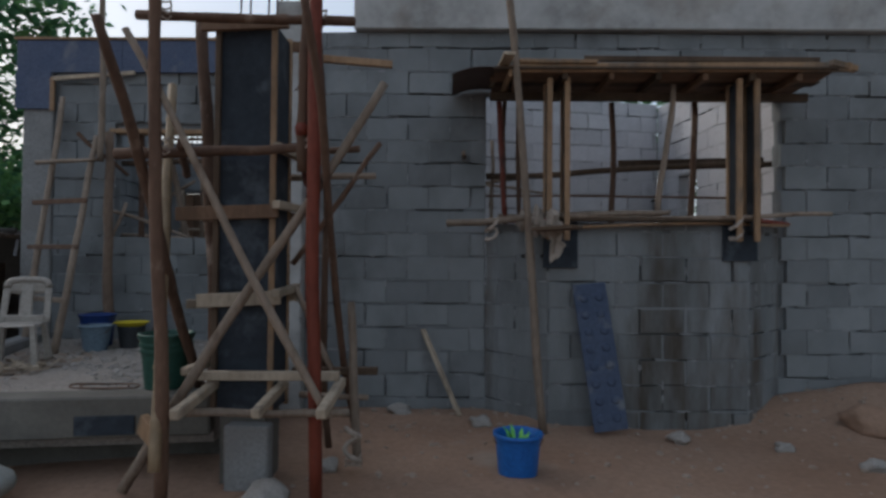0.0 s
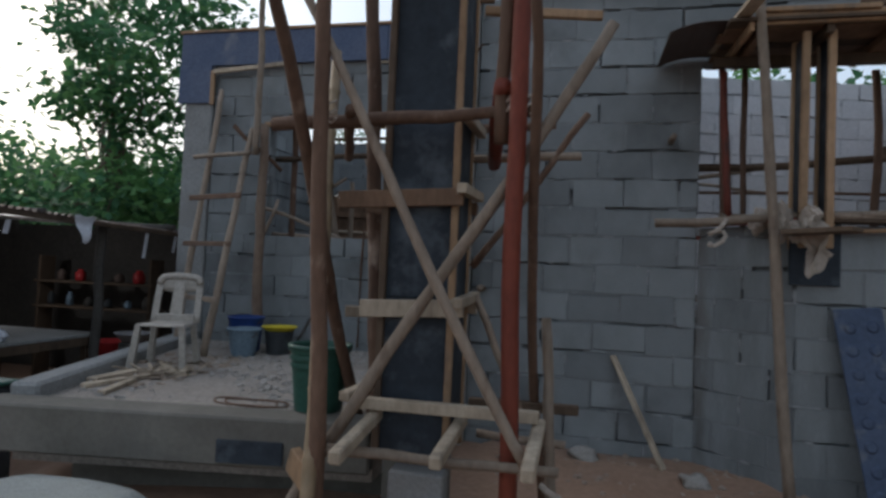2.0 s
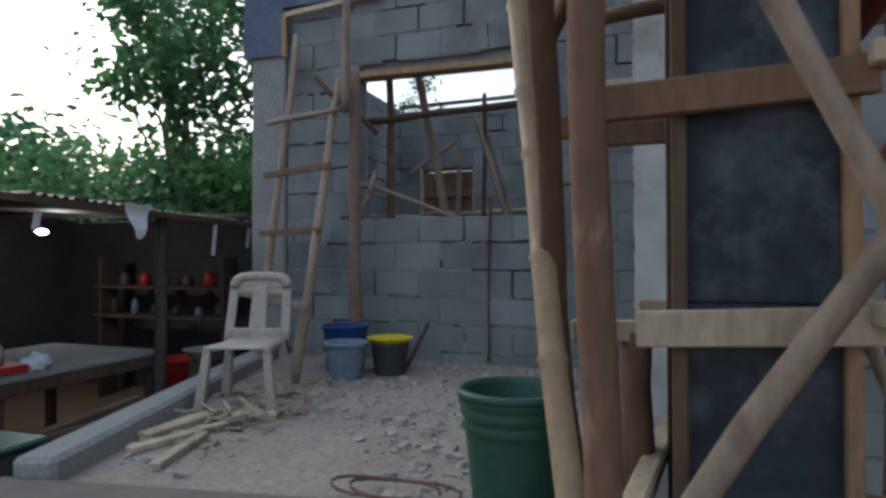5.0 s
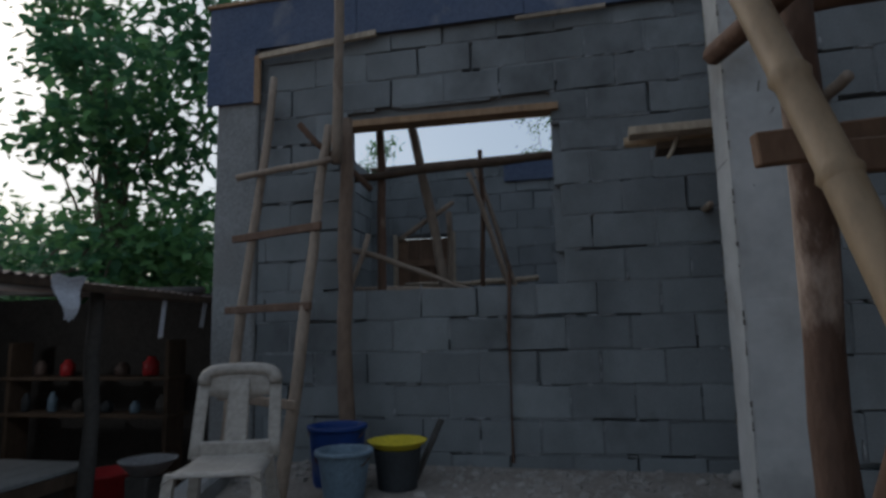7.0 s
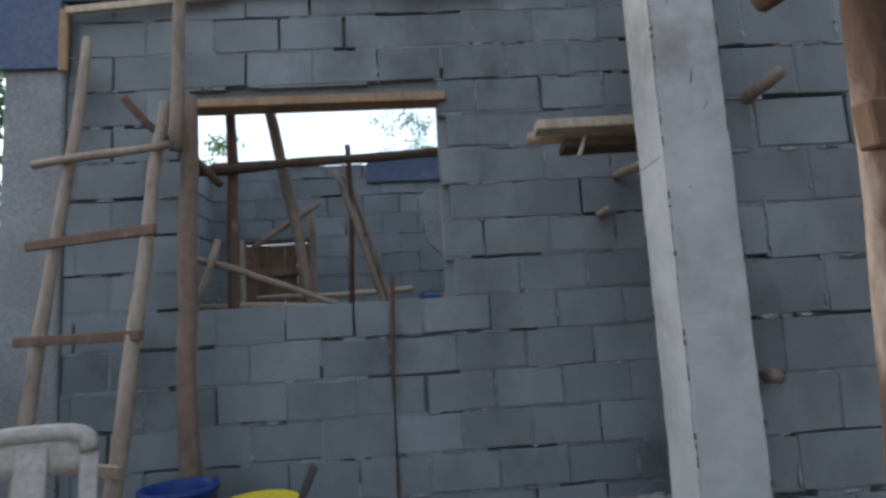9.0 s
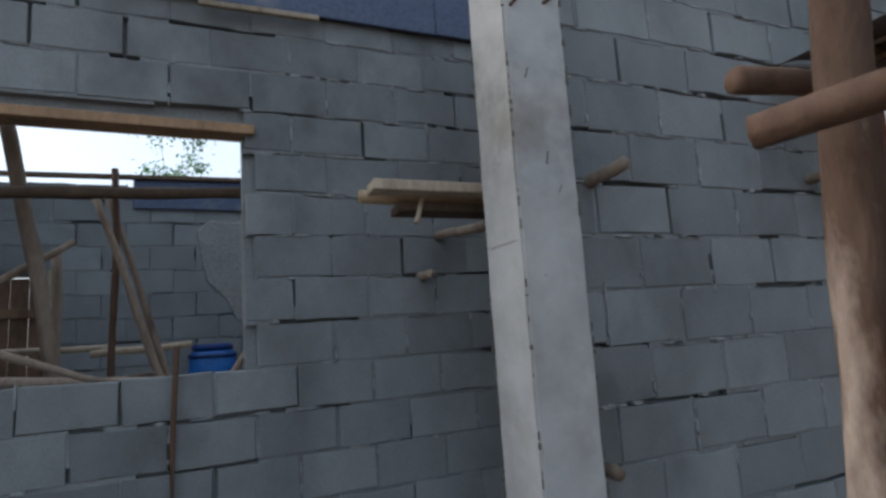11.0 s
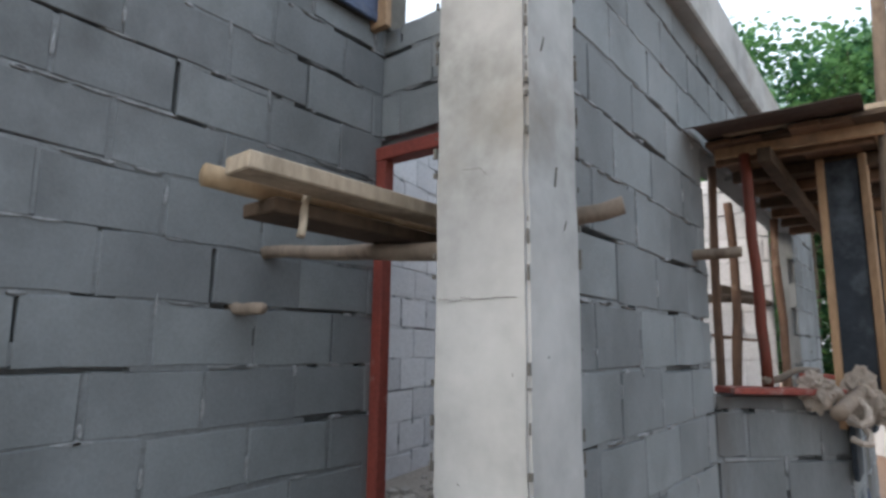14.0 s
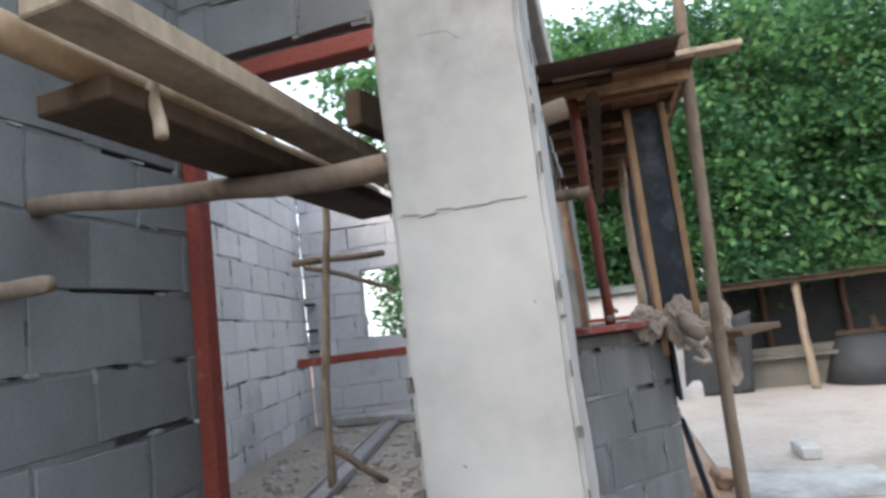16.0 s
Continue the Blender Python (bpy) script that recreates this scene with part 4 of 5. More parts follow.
for k in range(5):
    part("plank", boxed((-4.29 + k * 0.138, 9.66, 0.88), (-4.157 + k * 0.138, 9.69, 2.44), 0.004), LUMBER_BROWN, bdoor)
for z in (1.2, 2.1):
    part("brace", boxed((-4.28, 9.63, z), (-3.62, 9.658, z + 0.08), 0.004), LUMBER_BROWN, bdoor)
for x in (-4.33, -3.6):
    part("jamb", boxed((x, 9.59, 0.87), (x + 0.04, 9.655, 2.5), 0.004), LUMBER_PALE, bdoor)
bf2 = thing("beam_formwork", "blue-painted beam formwork on the back wall", "formwork", (-2, 9.5, 3.1))
part("side_board", boxed((-2.95, 9.56, 3.06), (-0.7, 9.58, 3.36), 0.003), BLUE_PLY, bf2)
part("rim", level_beam((-4.6, 9.55, 3.32), (-0.6, 9.55, 3.38), 0.06, 0.04), LUMBER_DARK, bf2)
bd = thing("plastic_drum", "blue plastic drum inside the house", "drum", (-2.3, 9.25, 0.87))
part("body", lathe([(0.15, 0), (0.19, 0.02), (0.205, 0.25), (0.2, 0.29), (0.205, 0.33), (0.205, 0.56), (0.2, 0.6), (0.205, 0.64), (0.19, 0.84), (0.15, 0.86)], 28, (-2.3, 9.25, 0.87)), PLASTIC_BLUE, bd, smooth=True)
part("lid", lathe([(0.13, 0.858), (0.168, 0.86), (0.17, 0.9), (0.15, 0.915)], 28, (-2.3, 9.25, 0.87)), TUB_BLUE, bd, "dark blue lid", True)
part("band", lathe([(0.196, 0.8), (0.202, 0.8), (0.202, 0.83), (0.196, 0.83)], 28, (-2.3, 9.25, 0.87), False), TUB_BLUE, bd, smooth=True)
patch = bmesh.new()
rim = [(-2.42, 2.86), (-2.3, 2.97), (-2.05, 2.95), (-1.82, 3.0), (-1.78, 2.5), (-1.84, 2.05), (-2.06, 1.98), (-2.16, 2.2), (-2.33, 2.38), (-2.38, 2.6)]
rings = [[patch.verts.new((-2.1 + (x + 2.1) * k, y, 2.5 + (z - 2.5) * k)) for x, z in rim] for y, k in ((9.601, 1.0), (9.588, 0.96))]
patch.faces.new(rings[1])
for k in range(len(rim)):
    patch.faces.new((rings[0][k], rings[0][(k + 1) % len(rim)], rings[1][(k + 1) % len(rim)], rings[1][k]))
tagged(part("plaster_patch", patch, PLASTER), "pale rough plaster patch on the back wall", "plaster", kind="structure")
tagged(part("water_pipe", tube([(-2.62, 6.57, 0.5), (-2.62, 6.57, 1.3), (-2.60, 6.56, 1.75)], 0.012), STEEL), "thin dark pipe standing against the wall", "pipe")
iw = thing("trestle", "pole trestle with a red steel bar inside the entry", "trestle", (0.55, 6.7, ENTRY))
part("pole", log((0.55, 6.74, ENTRY), (0.54, 6.62, 2.75), 0.024, 0.02, 120, 0.008), POLE_GREY, iw, smooth=True)
part("pole", log((0.46, 6.80, 2.28), (1.1, 6.52, 2.36), 0.022, 0.022, 121, 0.008), POLE_GREY, iw, smooth=True)
part("pole", log((0.50, 6.76, 2.26), (1.2, 6.5, 2.13), 0.016, 0.014, 122, 0.01), POLE_GREY, iw, smooth=True)
part("pole", log((0.55, 6.72, 1.28), (0.72, 6.5, ENTRY), 0.022, 0.02, 123, 0.006), POLE_GREY, iw, smooth=True)
part("bar", level_beam((0.5, 6.85, 1.745), (1.0, 6.4, 1.735), 0.03, 0.045), RED_STEEL, iw, "dull red steel bar")
ch = thing("steel_purlin", "pale steel channel lying on the rubble floor", "channel", (1.6, 6.95, ENTRY))
part("web", level_beam((0.2, 6.7, ENTRY + 0.02), (2.75, 7.2, ENTRY + 0.02), 0.12, 0.02), TIN_PALE, ch)
part("flange", level_beam((0.19, 6.76, ENTRY + 0.03), (2.74, 7.26, ENTRY + 0.03), 0.015, 0.05), TIN_PALE, ch)
part("flange", level_beam((0.21, 6.64, ENTRY + 0.03), (2.76, 7.14, ENTRY + 0.03), 0.015, 0.05), TIN_PALE, ch)
tagged(part("curb_stone", boxed((2.72, 6.4, ENTRY), (2.86, 7.9, ENTRY + 0.1), 0.02), CONCRETE), "low concrete curb inside the house", "curb")
for z in (1.75, 1.95, 2.2):
    tagged(part("putlog_hole", boxed((2.80, 7.93, z), (2.90, 8.0, z + 0.03), 0.004), DARK), "short dark stub set in the pale wall", "stub", group="stubs in the pale wall")

# ---- chair ----


def chair_leg(x, y, tx, ty, h):
    bm = bmesh.new()
    rings = []
    for s in np.linspace(0, 1, 6):
        w = 0.028 - 0.006 * s
        cx, cy = x + tx * (1 - s), y + ty * (1 - s)
        rings.append([bm.verts.new((cx + dx * w, cy + dy * w, h * s)) for dx, dy in ((-1, -1), (1, -1), (1, 1), (-1, 1))])
    for p, q in zip(rings, rings[1:]):
        for j in range(4):
            bm.faces.new((p[j], p[(j + 1) % 4], q[(j + 1) % 4], q[j]))
    bm.faces.new(rings[0][::-1])
    bm.faces.new(rings[-1])
    return bm


def bars(strips, thick):
    """Flat rounded strips joined in one mesh: each a list of (x, y, z, half width)."""
    bm = bmesh.new()
    for strip in strips:
        rings = []
        for x, y, z, w in strip:
            rings.append([bm.verts.new((x + dx * w, y + dy * thick, z)) for dx, dy in ((-1, -0.5), (-0.8, -1), (0.8, -1), (1, -0.5), (1, 0.5), (0.8, 1), (-0.8, 1), (-1, 0.5))])
        for p, q in zip(rings, rings[1:]):
            for j in range(8):
                bm.faces.new((p[j], p[(j + 1) % 8], q[(j + 1) % 8], q[j]))
        bm.faces.new(rings[0][::-1])
        bm.faces.new(rings[-1])
    return bm


cm = pose(-3.64, 4.96, 0.465, 0, 0, 18) @ Matrix.Diagonal((0.9, 0.86, 0.88, 1))
chair = tagged(new("plastic_chair"), "worn white plastic stacking chair on the porch", "chair")
chair.matrix_basis = cm
bm = sheet(10, 10, lambda u, v: ((u - 0.5) * (0.42 - 0.05 * v), (v - 0.5) * 0.42, 0.40 - 0.02 * math.sin(3.14 * u) * math.sin(3.14 * v) - (0.02 if v == 0 else 0) - (0.03 if u in (0, 1) else 0)), 0.006)
seat = part("seat", bm, PLASTIC_WHITE, None, smooth=True)
strips = []
for sx in (-1, 1):
    strips.append([(sx * (0.19 - 0.012 * s), 0.2 + 0.1 * s, 0.38 + 0.36 * s, 0.03) for s in np.linspace(0, 1, 6)])
strips.append([(0, 0.2 + 0.1 * s, 0.40 + 0.36 * s, 0.058 - 0.008 * s) for s in np.linspace(0, 1, 6)])
back = part("backrest", bars(strips, 0.01), PLASTIC_WHITE, None, smooth=True)
arch = []
for a in np.linspace(0, math.pi, 19):
    ca, sa = math.cos(a), math.sin(a)
    arch.append((0.178 * math.copysign(abs(ca) ** 0.55, ca), 0.3 + 0.014 * sa, 0.735 + 0.075 * sa ** 0.6))
top_bar = part("top_rail", tube(arch, 0.034, 10), PLASTIC_WHITE, None, smooth=True)
crest = part("back_panel", sheet(16, 3, lambda u, v: (0.182 * (2 * u - 1), 0.288 + 0.012 * v, (0.665 + 0.012 * math.cos(6.28 * u)) * (1 - v) + (0.745 + 0.07 * (1 - abs(2 * u - 1) ** 2.6)) * v), 0.024), PLASTIC_WHITE, None, smooth=True)
lower = part("back_panel", boxed((-0.17, 0.19, 0.38), (0.17, 0.225, 0.46), 0.008), PLASTIC_WHITE, None)
legs = [part("leg", chair_leg(x, y, tx, ty, 0.39), PLASTIC_WHITE, None, smooth=False) for x, y, tx, ty in ((-0.18, -0.18, -0.04, -0.03), (0.18, -0.18, 0.04, -0.03), (-0.17, 0.18, -0.04, 0.05), (0.17, 0.18, 0.04, 0.05))]
for ob in (seat, back, top_bar, crest, lower, *legs):
    ob.parent = chair

# ---- buckets ----


def bucket(name, label, at, r0, r1, h, mat, ribs=0, rim=True, handle=True):
    t = thing(name, label, "bucket", at, group="buckets on the porch" if at[1] > 5.5 else "")
    prof = [(r0 * 0.6, 0.004), (r0, 0)]
    n = 26
    for i in range(1, n + 1):
        s = i / n
        rib = 0.011 if ribs and s > 0.62 and int(s * 52) % 3 == 0 else 0
        prof.append((r0 + (r1 - r0) * s + rib, h * s))
    prof += [(r1 - 0.012, h), (r1 - 0.016, h * 0.97), (r0 - 0.01, 0.03), (0.01, 0.025)]
    body = part("body", lathe(prof, 32, at), mat, t, smooth=True)
    if rim:
        part("rim", lathe([(r1 - 0.004, h - 0.02), (r1 + 0.012, h - 0.018), (r1 + 0.013, h + 0.004), (r1 - 0.01, h + 0.006), (r1 - 0.004, h - 0.02)], 32, at, False), mat, body, smooth=True)
    if handle:
        grip = part("handle", tube([(at[0] + r1 * 1.03 * math.cos(a), at[1] - 0.03 - 0.05 * math.sin(a), at[2] + h - 0.03 - 0.06 * math.sin(a)) for a in np.linspace(0, 3.14159, 14)], 0.004, 5), STEEL, t, smooth=True)
        part("grip", tube([(at[0] + dx, at[1] - 0.082, at[2] + h - 0.092) for dx in (-0.04, 0, 0.04)], 0.011, 8), PLASTIC_WHITE, grip, "white plastic grip", True)
    return t


bucket("plastic_drum", "dark blue plastic tub standing by the wall", (-3.60, 6.08, 0.46), 0.14, 0.165, 0.33, TUB_BLUE)
bucket("grey_bucket", "grey-blue plastic pail on the porch floor", (-3.44, 5.78, 0.46), 0.105, 0.145, 0.25, PLASTIC_GREY)
yb = bucket("yellow_basin", "yellow-rimmed mixing basin on a dark bucket", (-3.22, 6.04, 0.46), 0.11, 0.135, 0.22, TARP, rim=False, handle=False)
part("basin", lathe([(0.1, 0.2), (0.165, 0.255), (0.172, 0.262), (0.165, 0.262), (0.1, 0.215), (0.01, 0.21)], 32, (-3.22, 6.04, 0.46)), PLASTIC_YELLOW, yb, "yellow plastic basin", True)
tagged(part("trowel_board", plank((-3.16, 6.2, 0.47), (-3.02, 6.3, 0.8), 0.06, 0.02), DARK), "small dark tool leaning on the basin", "tool")
bucket("green_bucket", "dark green ribbed plastic bucket at the porch edge", (-1.885, 3.98, 0.495), 0.135, 0.172, 0.37, PLASTIC_GREEN, ribs=1)
blue = bucket("blue_pail", "bright blue plastic pail with a green plant on the dirt", (0.535, 3.86, -0.06), 0.125, 0.155, 0.30, PLASTIC_BLUE)
part("soil", lathe([(0.13, 0.2), (0.01, 0.205)], 24, (0.535, 3.86, -0.06)), DIRT, blue)
bm = bmesh.new()
prng = random.Random(7)
for i in range(16):
    a, l = prng.uniform(0, 6.28), prng.uniform(0.08, 0.2)
    d = Vector((math.cos(a) * 0.5, math.sin(a) * 0.5, 1.0)).normalized()
    side = Vector((-math.sin(a), math.cos(a), 0)) * 0.016
    p0 = Vector((0.535, 3.86, 0.14)) + Vector((math.cos(a), math.sin(a), 0)) * 0.03
    pts = [p0, p0 + d * l * 0.6, p0 + d * l + Vector((0, 0, -0.02))]
    v = [bm.verts.new(pts[0] - side * 0.4), bm.verts.new(pts[0] + side * 0.4), bm.verts.new(pts[1] + side), bm.verts.new(pts[2]), bm.verts.new(pts[1] - side)]
    bm.faces.new(v)
LEAF_FRESH = material("fresh_leaf", (0.12, 0.5, 0.1), (0.2, 0.55, 0.12), 0.5, scale=8, fine=40, bump=0.0)
part("plant", bm, LEAF_FRESH, blue, "fresh green seedling")

# ---- clutter on porch and yard ----


def chips(name, label, category, count, area, size, mat, seed, height, flat=0.5, density=None):
    rg = random.Random(seed)
    bm = bmesh.new()
    for i in range(count):
        x, y = rg.uniform(area[0], area[1]), rg.uniform(area[2], area[3])
        if density and not density(x, y, rg):
            continue
        s = size * rg.choice((0.4, 0.5, 0.6, 0.8, 1.0, 1.5))
        m = Matrix.Translation((x, y, height(x, y) + s * flat * 0.3)) @ pose(0, 0, 0, rg.uniform(-20, 20), rg.uniform(-20, 20), rg.uniform(0, 360))
        vs = []
        for dz, k in ((-1, 1.0), (1, 0.75)):
            vs.append([bm.verts.new(m @ Vector((dx * s * k * rg.uniform(0.6, 1.2), dy * s * k * rg.uniform(0.5, 1.1), dz * s * flat * rg.uniform(0.5, 1)))) for dx, dy in ((-1, -1), (1, -1), (1, 1), (-1, 1))])
        bm.faces.new(vs[0][::-1])
        bm.faces.new(vs[1])
        for j in range(4):
            bm.faces.new((vs[0][j], vs[0][(j + 1) % 4], vs[1][(j + 1) % 4], vs[1][j]))
    return tagged(part(name, bm, mat), label, category, kind="stuff")


chips("rubble", "broken mortar rubble scattered on the porch floor", "rubble", 2600, (-4.6, -0.75, 3.9, 6.58), 0.022, RUBBLE, 11, lambda x, y: FLOOR,
      0.5, lambda x, y, rg: noise.noise((x * 1.1, y * 1.1, 2)) + 0.5 * (y > 6.35) + rg.uniform(-0.3, 0.35) > 0.05 and x > -3.5 - (y - 3.6) * 0.31 and not (x > -1.55 and y < 5.6))
chips("wood_chips", "splintered wood scraps below the chair", "scraps", 220, (-4.3, -3.2, 4.2, 5.6), 0.038, POLE_GREY, 12, lambda x, y: FLOOR, 0.15,
      lambda x, y, rg: x > -3.5 - (y - 3.6) * 0.31)
chips("gravel", "small stones and clods on the dirt", "stones", 900, (-1.0, 4.4, 3.3, 5.35), 0.018, CLOD, 13, ground_height, 0.6,
      lambda x, y, rg: rg.random() < 0.25 + 0.6 * (y > 4.7))
chips("rubble", "rubble over the floor inside the entry", "rubble", 700, (-0.4, 2.7, 5.7, 7.9), 0.03, RUBBLE, 14, lambda x, y: ENTRY, 0.5, lambda x, y, rg: y < 7.25 + 0.22 * x)
for i, (x, y, s, z) in enumerate(((-0.35, 5.18, 0.11, 0.05), (0.35, 4.95, 0.09, 0.02), (3.5, 4.7, 0.22, 0.12), (2.6, 4.4, 0.07, 0.0), (1.9, 4.62, 0.08, 0.0), (3.0, 4.0, 0.08, 0.0), (-1.0, 3.35, 0.14, -0.02), (-0.75, 3.9, 0.08, 0.0), (3.9, 4.4, 0.16, 0.12), (-1.32, 6.3, 0.09, 0.5))):
    bm = bmesh.new()
    bmesh.ops.create_icosphere(bm, subdivisions=3, radius=1)
    for v in bm.verts:
        d = Vector(v.co)
        f = 1 + 0.5 * noise.noise(d * 1.3 + Vector((i * 3.1, 0, 0))) + 0.15 * noise.noise(d * 4 + Vector((i, 0, 0)))
        v.co = Vector((x + d.x * s * f, y + d.y * s * 0.8 * f, z + d.z * s * 0.6 * f))
    if s > 0.15:
        tagged(part("dirt_clod", bm, DIRT, smooth=True), "big lump of packed brown dirt by the wall", "clod", group="dirt lumps")
    else:
        tagged(part("rock", bm, RUBBLE, smooth=True), "pale lump of broken concrete on the dirt", "rock", group="concrete lumps")
for a, b, w in (((-3.56, 4.05, 0.476), (-3.40, 4.62, 0.476), 0.06), ((-3.66, 4.22, 0.476), (-3.64, 4.62, 0.476), 0.09), ((-3.30, 3.92, 0.476), (-3.42, 4.35, 0.476), 0.05), ((-3.50, 4.66, 0.476), (-3.28, 4.74, 0.476), 0.09)):
    tagged(part("scrap_plank", level_beam(a, b, w, 0.03), LUMBER_PALE), "short pale offcut plank on the porch", "plank", group="offcuts on the porch")
bm = bmesh.new()
krng = random.Random(31)
for k in range(46):
    x, y, a = krng.gauss(-3.42, 0.13), krng.gauss(4.70, 0.1), krng.uniform(0, 6.28)
    n, lift = krng.uniform(0.05, 0.17), krng.uniform(0.0, 0.05)
    box(bm, (0, -0.006, 0), (n, krng.uniform(0.004, 0.012), 0.008), Matrix.Translation((x, y, FLOOR + 0.008 + lift * 0.4)) @ pose(0, 0, 0, krng.uniform(-30, 30), -krng.uniform(0, 18), math.degrees(a)))
tagged(part("kindling", bm, LUMBER_PALE), "heap of split kindling sticks below the chair", "kindling", kind="stuff")
wire = [(-2.35 + 0.22 * math.cos(t * 0.35) + 0.01 * t * 0.4, 3.95 + 0.09 * math.sin(t * 0.35), 0.502 + 0.004 * math.sin(t)) for t in range(34)]
tagged(part("wire_coil", tube(wire, 0.006, 5), STEEL), "loose coil of dark wire on the porch edge", "wire")
bm = bmesh.new()
bmesh.ops.create_icosphere(bm, subdivisions=4, radius=1)
for v in bm.verts:
    d = Vector(v.co)
    f = lambda q: math.copysign(abs(q) ** 0.55, q)
    v.co = Vector((-2.85 + f(d.x) * 0.46, 3.12 + f(d.y) * 0.27, 0.1 + d.z * 0.12 + 0.015 * noise.noise(d * 3)))
tagged(part("full_sack", bm, SACK_WHITE, smooth=True), "full whitish woven sack lying on the ground", "sack")

# ---- cooking shack beside the porch ----
LOW = -0.31


def corrugated(x0, x1, y0, y1, z0, z1, pitch=0.076, amp=0.012, drop=0.0):
    """Corrugated sheet: ridges run from x0 to x1."""
    n = int((y1 - y0) / pitch * 4)
    return sheet(3, n, lambda u, v: (x0 + u * (x1 - x0), y0 + v * (y1 - y0), z0 + u * (z1 - z0) + amp * math.sin(v * (y1 - y0) / pitch * 6.28318) - drop * v), 0.003)


sk = thing("shack", "low dark cooking shack with a corrugated tin roof", "shack", (-6.5, 5.5, LOW))
for i in range(7):
    y = 2.4 + i * 0.8
    part("roof_sheet", corrugated(-5.14 - 0.03 * (i % 3), -8.6, y, y + 0.84, 1.80 - 0.022 * y + 0.008 * (i % 2), 1.86 + 0.008 * (i % 2), drop=0.02), TIN, sk, "rusty corrugated sheet")
part("gutter_edge", level_beam((-5.16, 2.4, 1.72), (-5.16, 8.0, 1.60), 0.03, 0.05), LUMBER_DARK, sk)
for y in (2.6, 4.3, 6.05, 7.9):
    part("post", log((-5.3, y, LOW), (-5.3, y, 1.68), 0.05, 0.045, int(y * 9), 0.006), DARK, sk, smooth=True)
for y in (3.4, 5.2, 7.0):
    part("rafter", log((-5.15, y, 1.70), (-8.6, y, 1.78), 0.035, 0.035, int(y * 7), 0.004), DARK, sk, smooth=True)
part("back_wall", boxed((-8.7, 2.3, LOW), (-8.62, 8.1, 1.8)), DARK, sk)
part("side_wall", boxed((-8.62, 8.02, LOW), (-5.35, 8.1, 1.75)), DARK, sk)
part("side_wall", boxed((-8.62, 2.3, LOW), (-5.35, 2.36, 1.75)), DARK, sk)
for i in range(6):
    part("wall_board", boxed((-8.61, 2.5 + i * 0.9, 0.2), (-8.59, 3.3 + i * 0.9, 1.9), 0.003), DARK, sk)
tb = thing("work_table", "low dark plank table in the shack", "table", (-6.1, 5.5, LOW))
for i in range(7):
    part("tabletop_board", boxed((-5.42 - (i + 1) * 0.19, 4.75, 0.47), (-5.425 - i * 0.19, 6.25, 0.50), 0.004), PLASTER, tb)
for x in (-5.5, -6.65):
    for y in (4.85, 6.15):
        part("leg", boxed((x - 0.035, y - 0.035, LOW), (x + 0.035, y + 0.035, 0.47), 0.004), LUMBER_DARK, tb)
part("apron", boxed((-5.46, 4.8, 0.38), (-5.43, 6.2, 0.465), 0.003), LUMBER_DARK, tb)
bulb = thing("light_bulb", "lit white bulb hanging from the shack roof", "lamp", (-7.0, 6.32, 1.56))
GLOW = bpy.data.materials.new("bulb_glow")
GLOW.use_nodes = True
GLOW.node_tree.nodes["Principled BSDF"].inputs["Emission Color"].default_value = (0.9, 0.95, 1, 1)
GLOW.node_tree.nodes["Principled BSDF"].inputs["Emission Strength"].default_value = 12.0
bm = bmesh.new()
bmesh.ops.create_uvsphere(bm, u_segments=14, v_segments=10, radius=0.04)
bmesh.ops.transform(bm, matrix=Matrix.Translation((-7.0, 6.32, 1.55)) @ Matrix.Diagonal((1, 1.5, 0.7, 1)), verts=bm.verts[:])
part("glass", bm, GLOW, bulb, smooth=True)
lamp = new("bulb_light", bpy.data.lights.new("bulb_light", "POINT"))
lamp.data.energy, lamp.data.shadow_soft_size, lamp.data.color = 14.0, 0.06, (0.95, 0.97, 1.0)
lamp.location = (-6.98, 6.32, 1.46)
part("cord", tube([(-7.0, 6.32, 1.59), (-7.0, 6.3, 1.66), (-7.02, 6.3, 1.72)], 0.006), DARK, bulb)
sh = thing("wall_shelf", "crowded dark kitchen shelf in the shack", "shelf", (-6.9, 7.4, 0.7))
for z in (0.62, 0.95):
    part("board", boxed((-7.5, 7.35, z), (-5.7, 7.65, z + 0.03), 0.004), LUMBER_DARK, sh)
for x in (-7.45, -5.75):
    part("upright", boxed((x - 0.02, 7.38, LOW), (x + 0.02, 7.62, 1.3), 0.004), LUMBER_DARK, sh)
prng = random.Random(21)
for i in range(11):
    x, z = -7.35 + 0.15 * i, (0.65, 0.98)[i % 2]
    r, h = prng.uniform(0.035, 0.07), prng.uniform(0.1, 0.2)
    mat = (TARP, TIN, PLASTIC_GREY, PLASTIC_RED, DARK, LUMBER_BROWN)[i % 6]
    tagged(part("kitchen_jar", lathe([(r * 0.8, 0), (r, 0.01), (r, h * 0.7), (r * 0.55, h * 0.85), (r * 0.55, h)], 16, (x, 7.5, z)), mat, smooth=True), "small container on the shack shelf", "container", group="jars on the shelf")
rb = thing("red_basin", "red plastic crate below the shack table", "crate", (-5.5, 6.4, LOW))
part("body", lathe([(0.17, 0.0), (0.21, 0.36), (0.22, 0.37), (0.2, 0.37), (0.16, 0.02), (0.01, 0.02)], 24, (-5.5, 6.45, 0.02)), PLASTIC_RED, rb, smooth=True)
part("pedestal", boxed((-5.65, 6.3, LOW), (-5.35, 6.6, 0.02), 0.01), CONCRETE_DARK, rb)
pn = thing("cooking_pan", "blackened cooking pan by the shack", "pan", (-5.15, 6.35, 0.25))
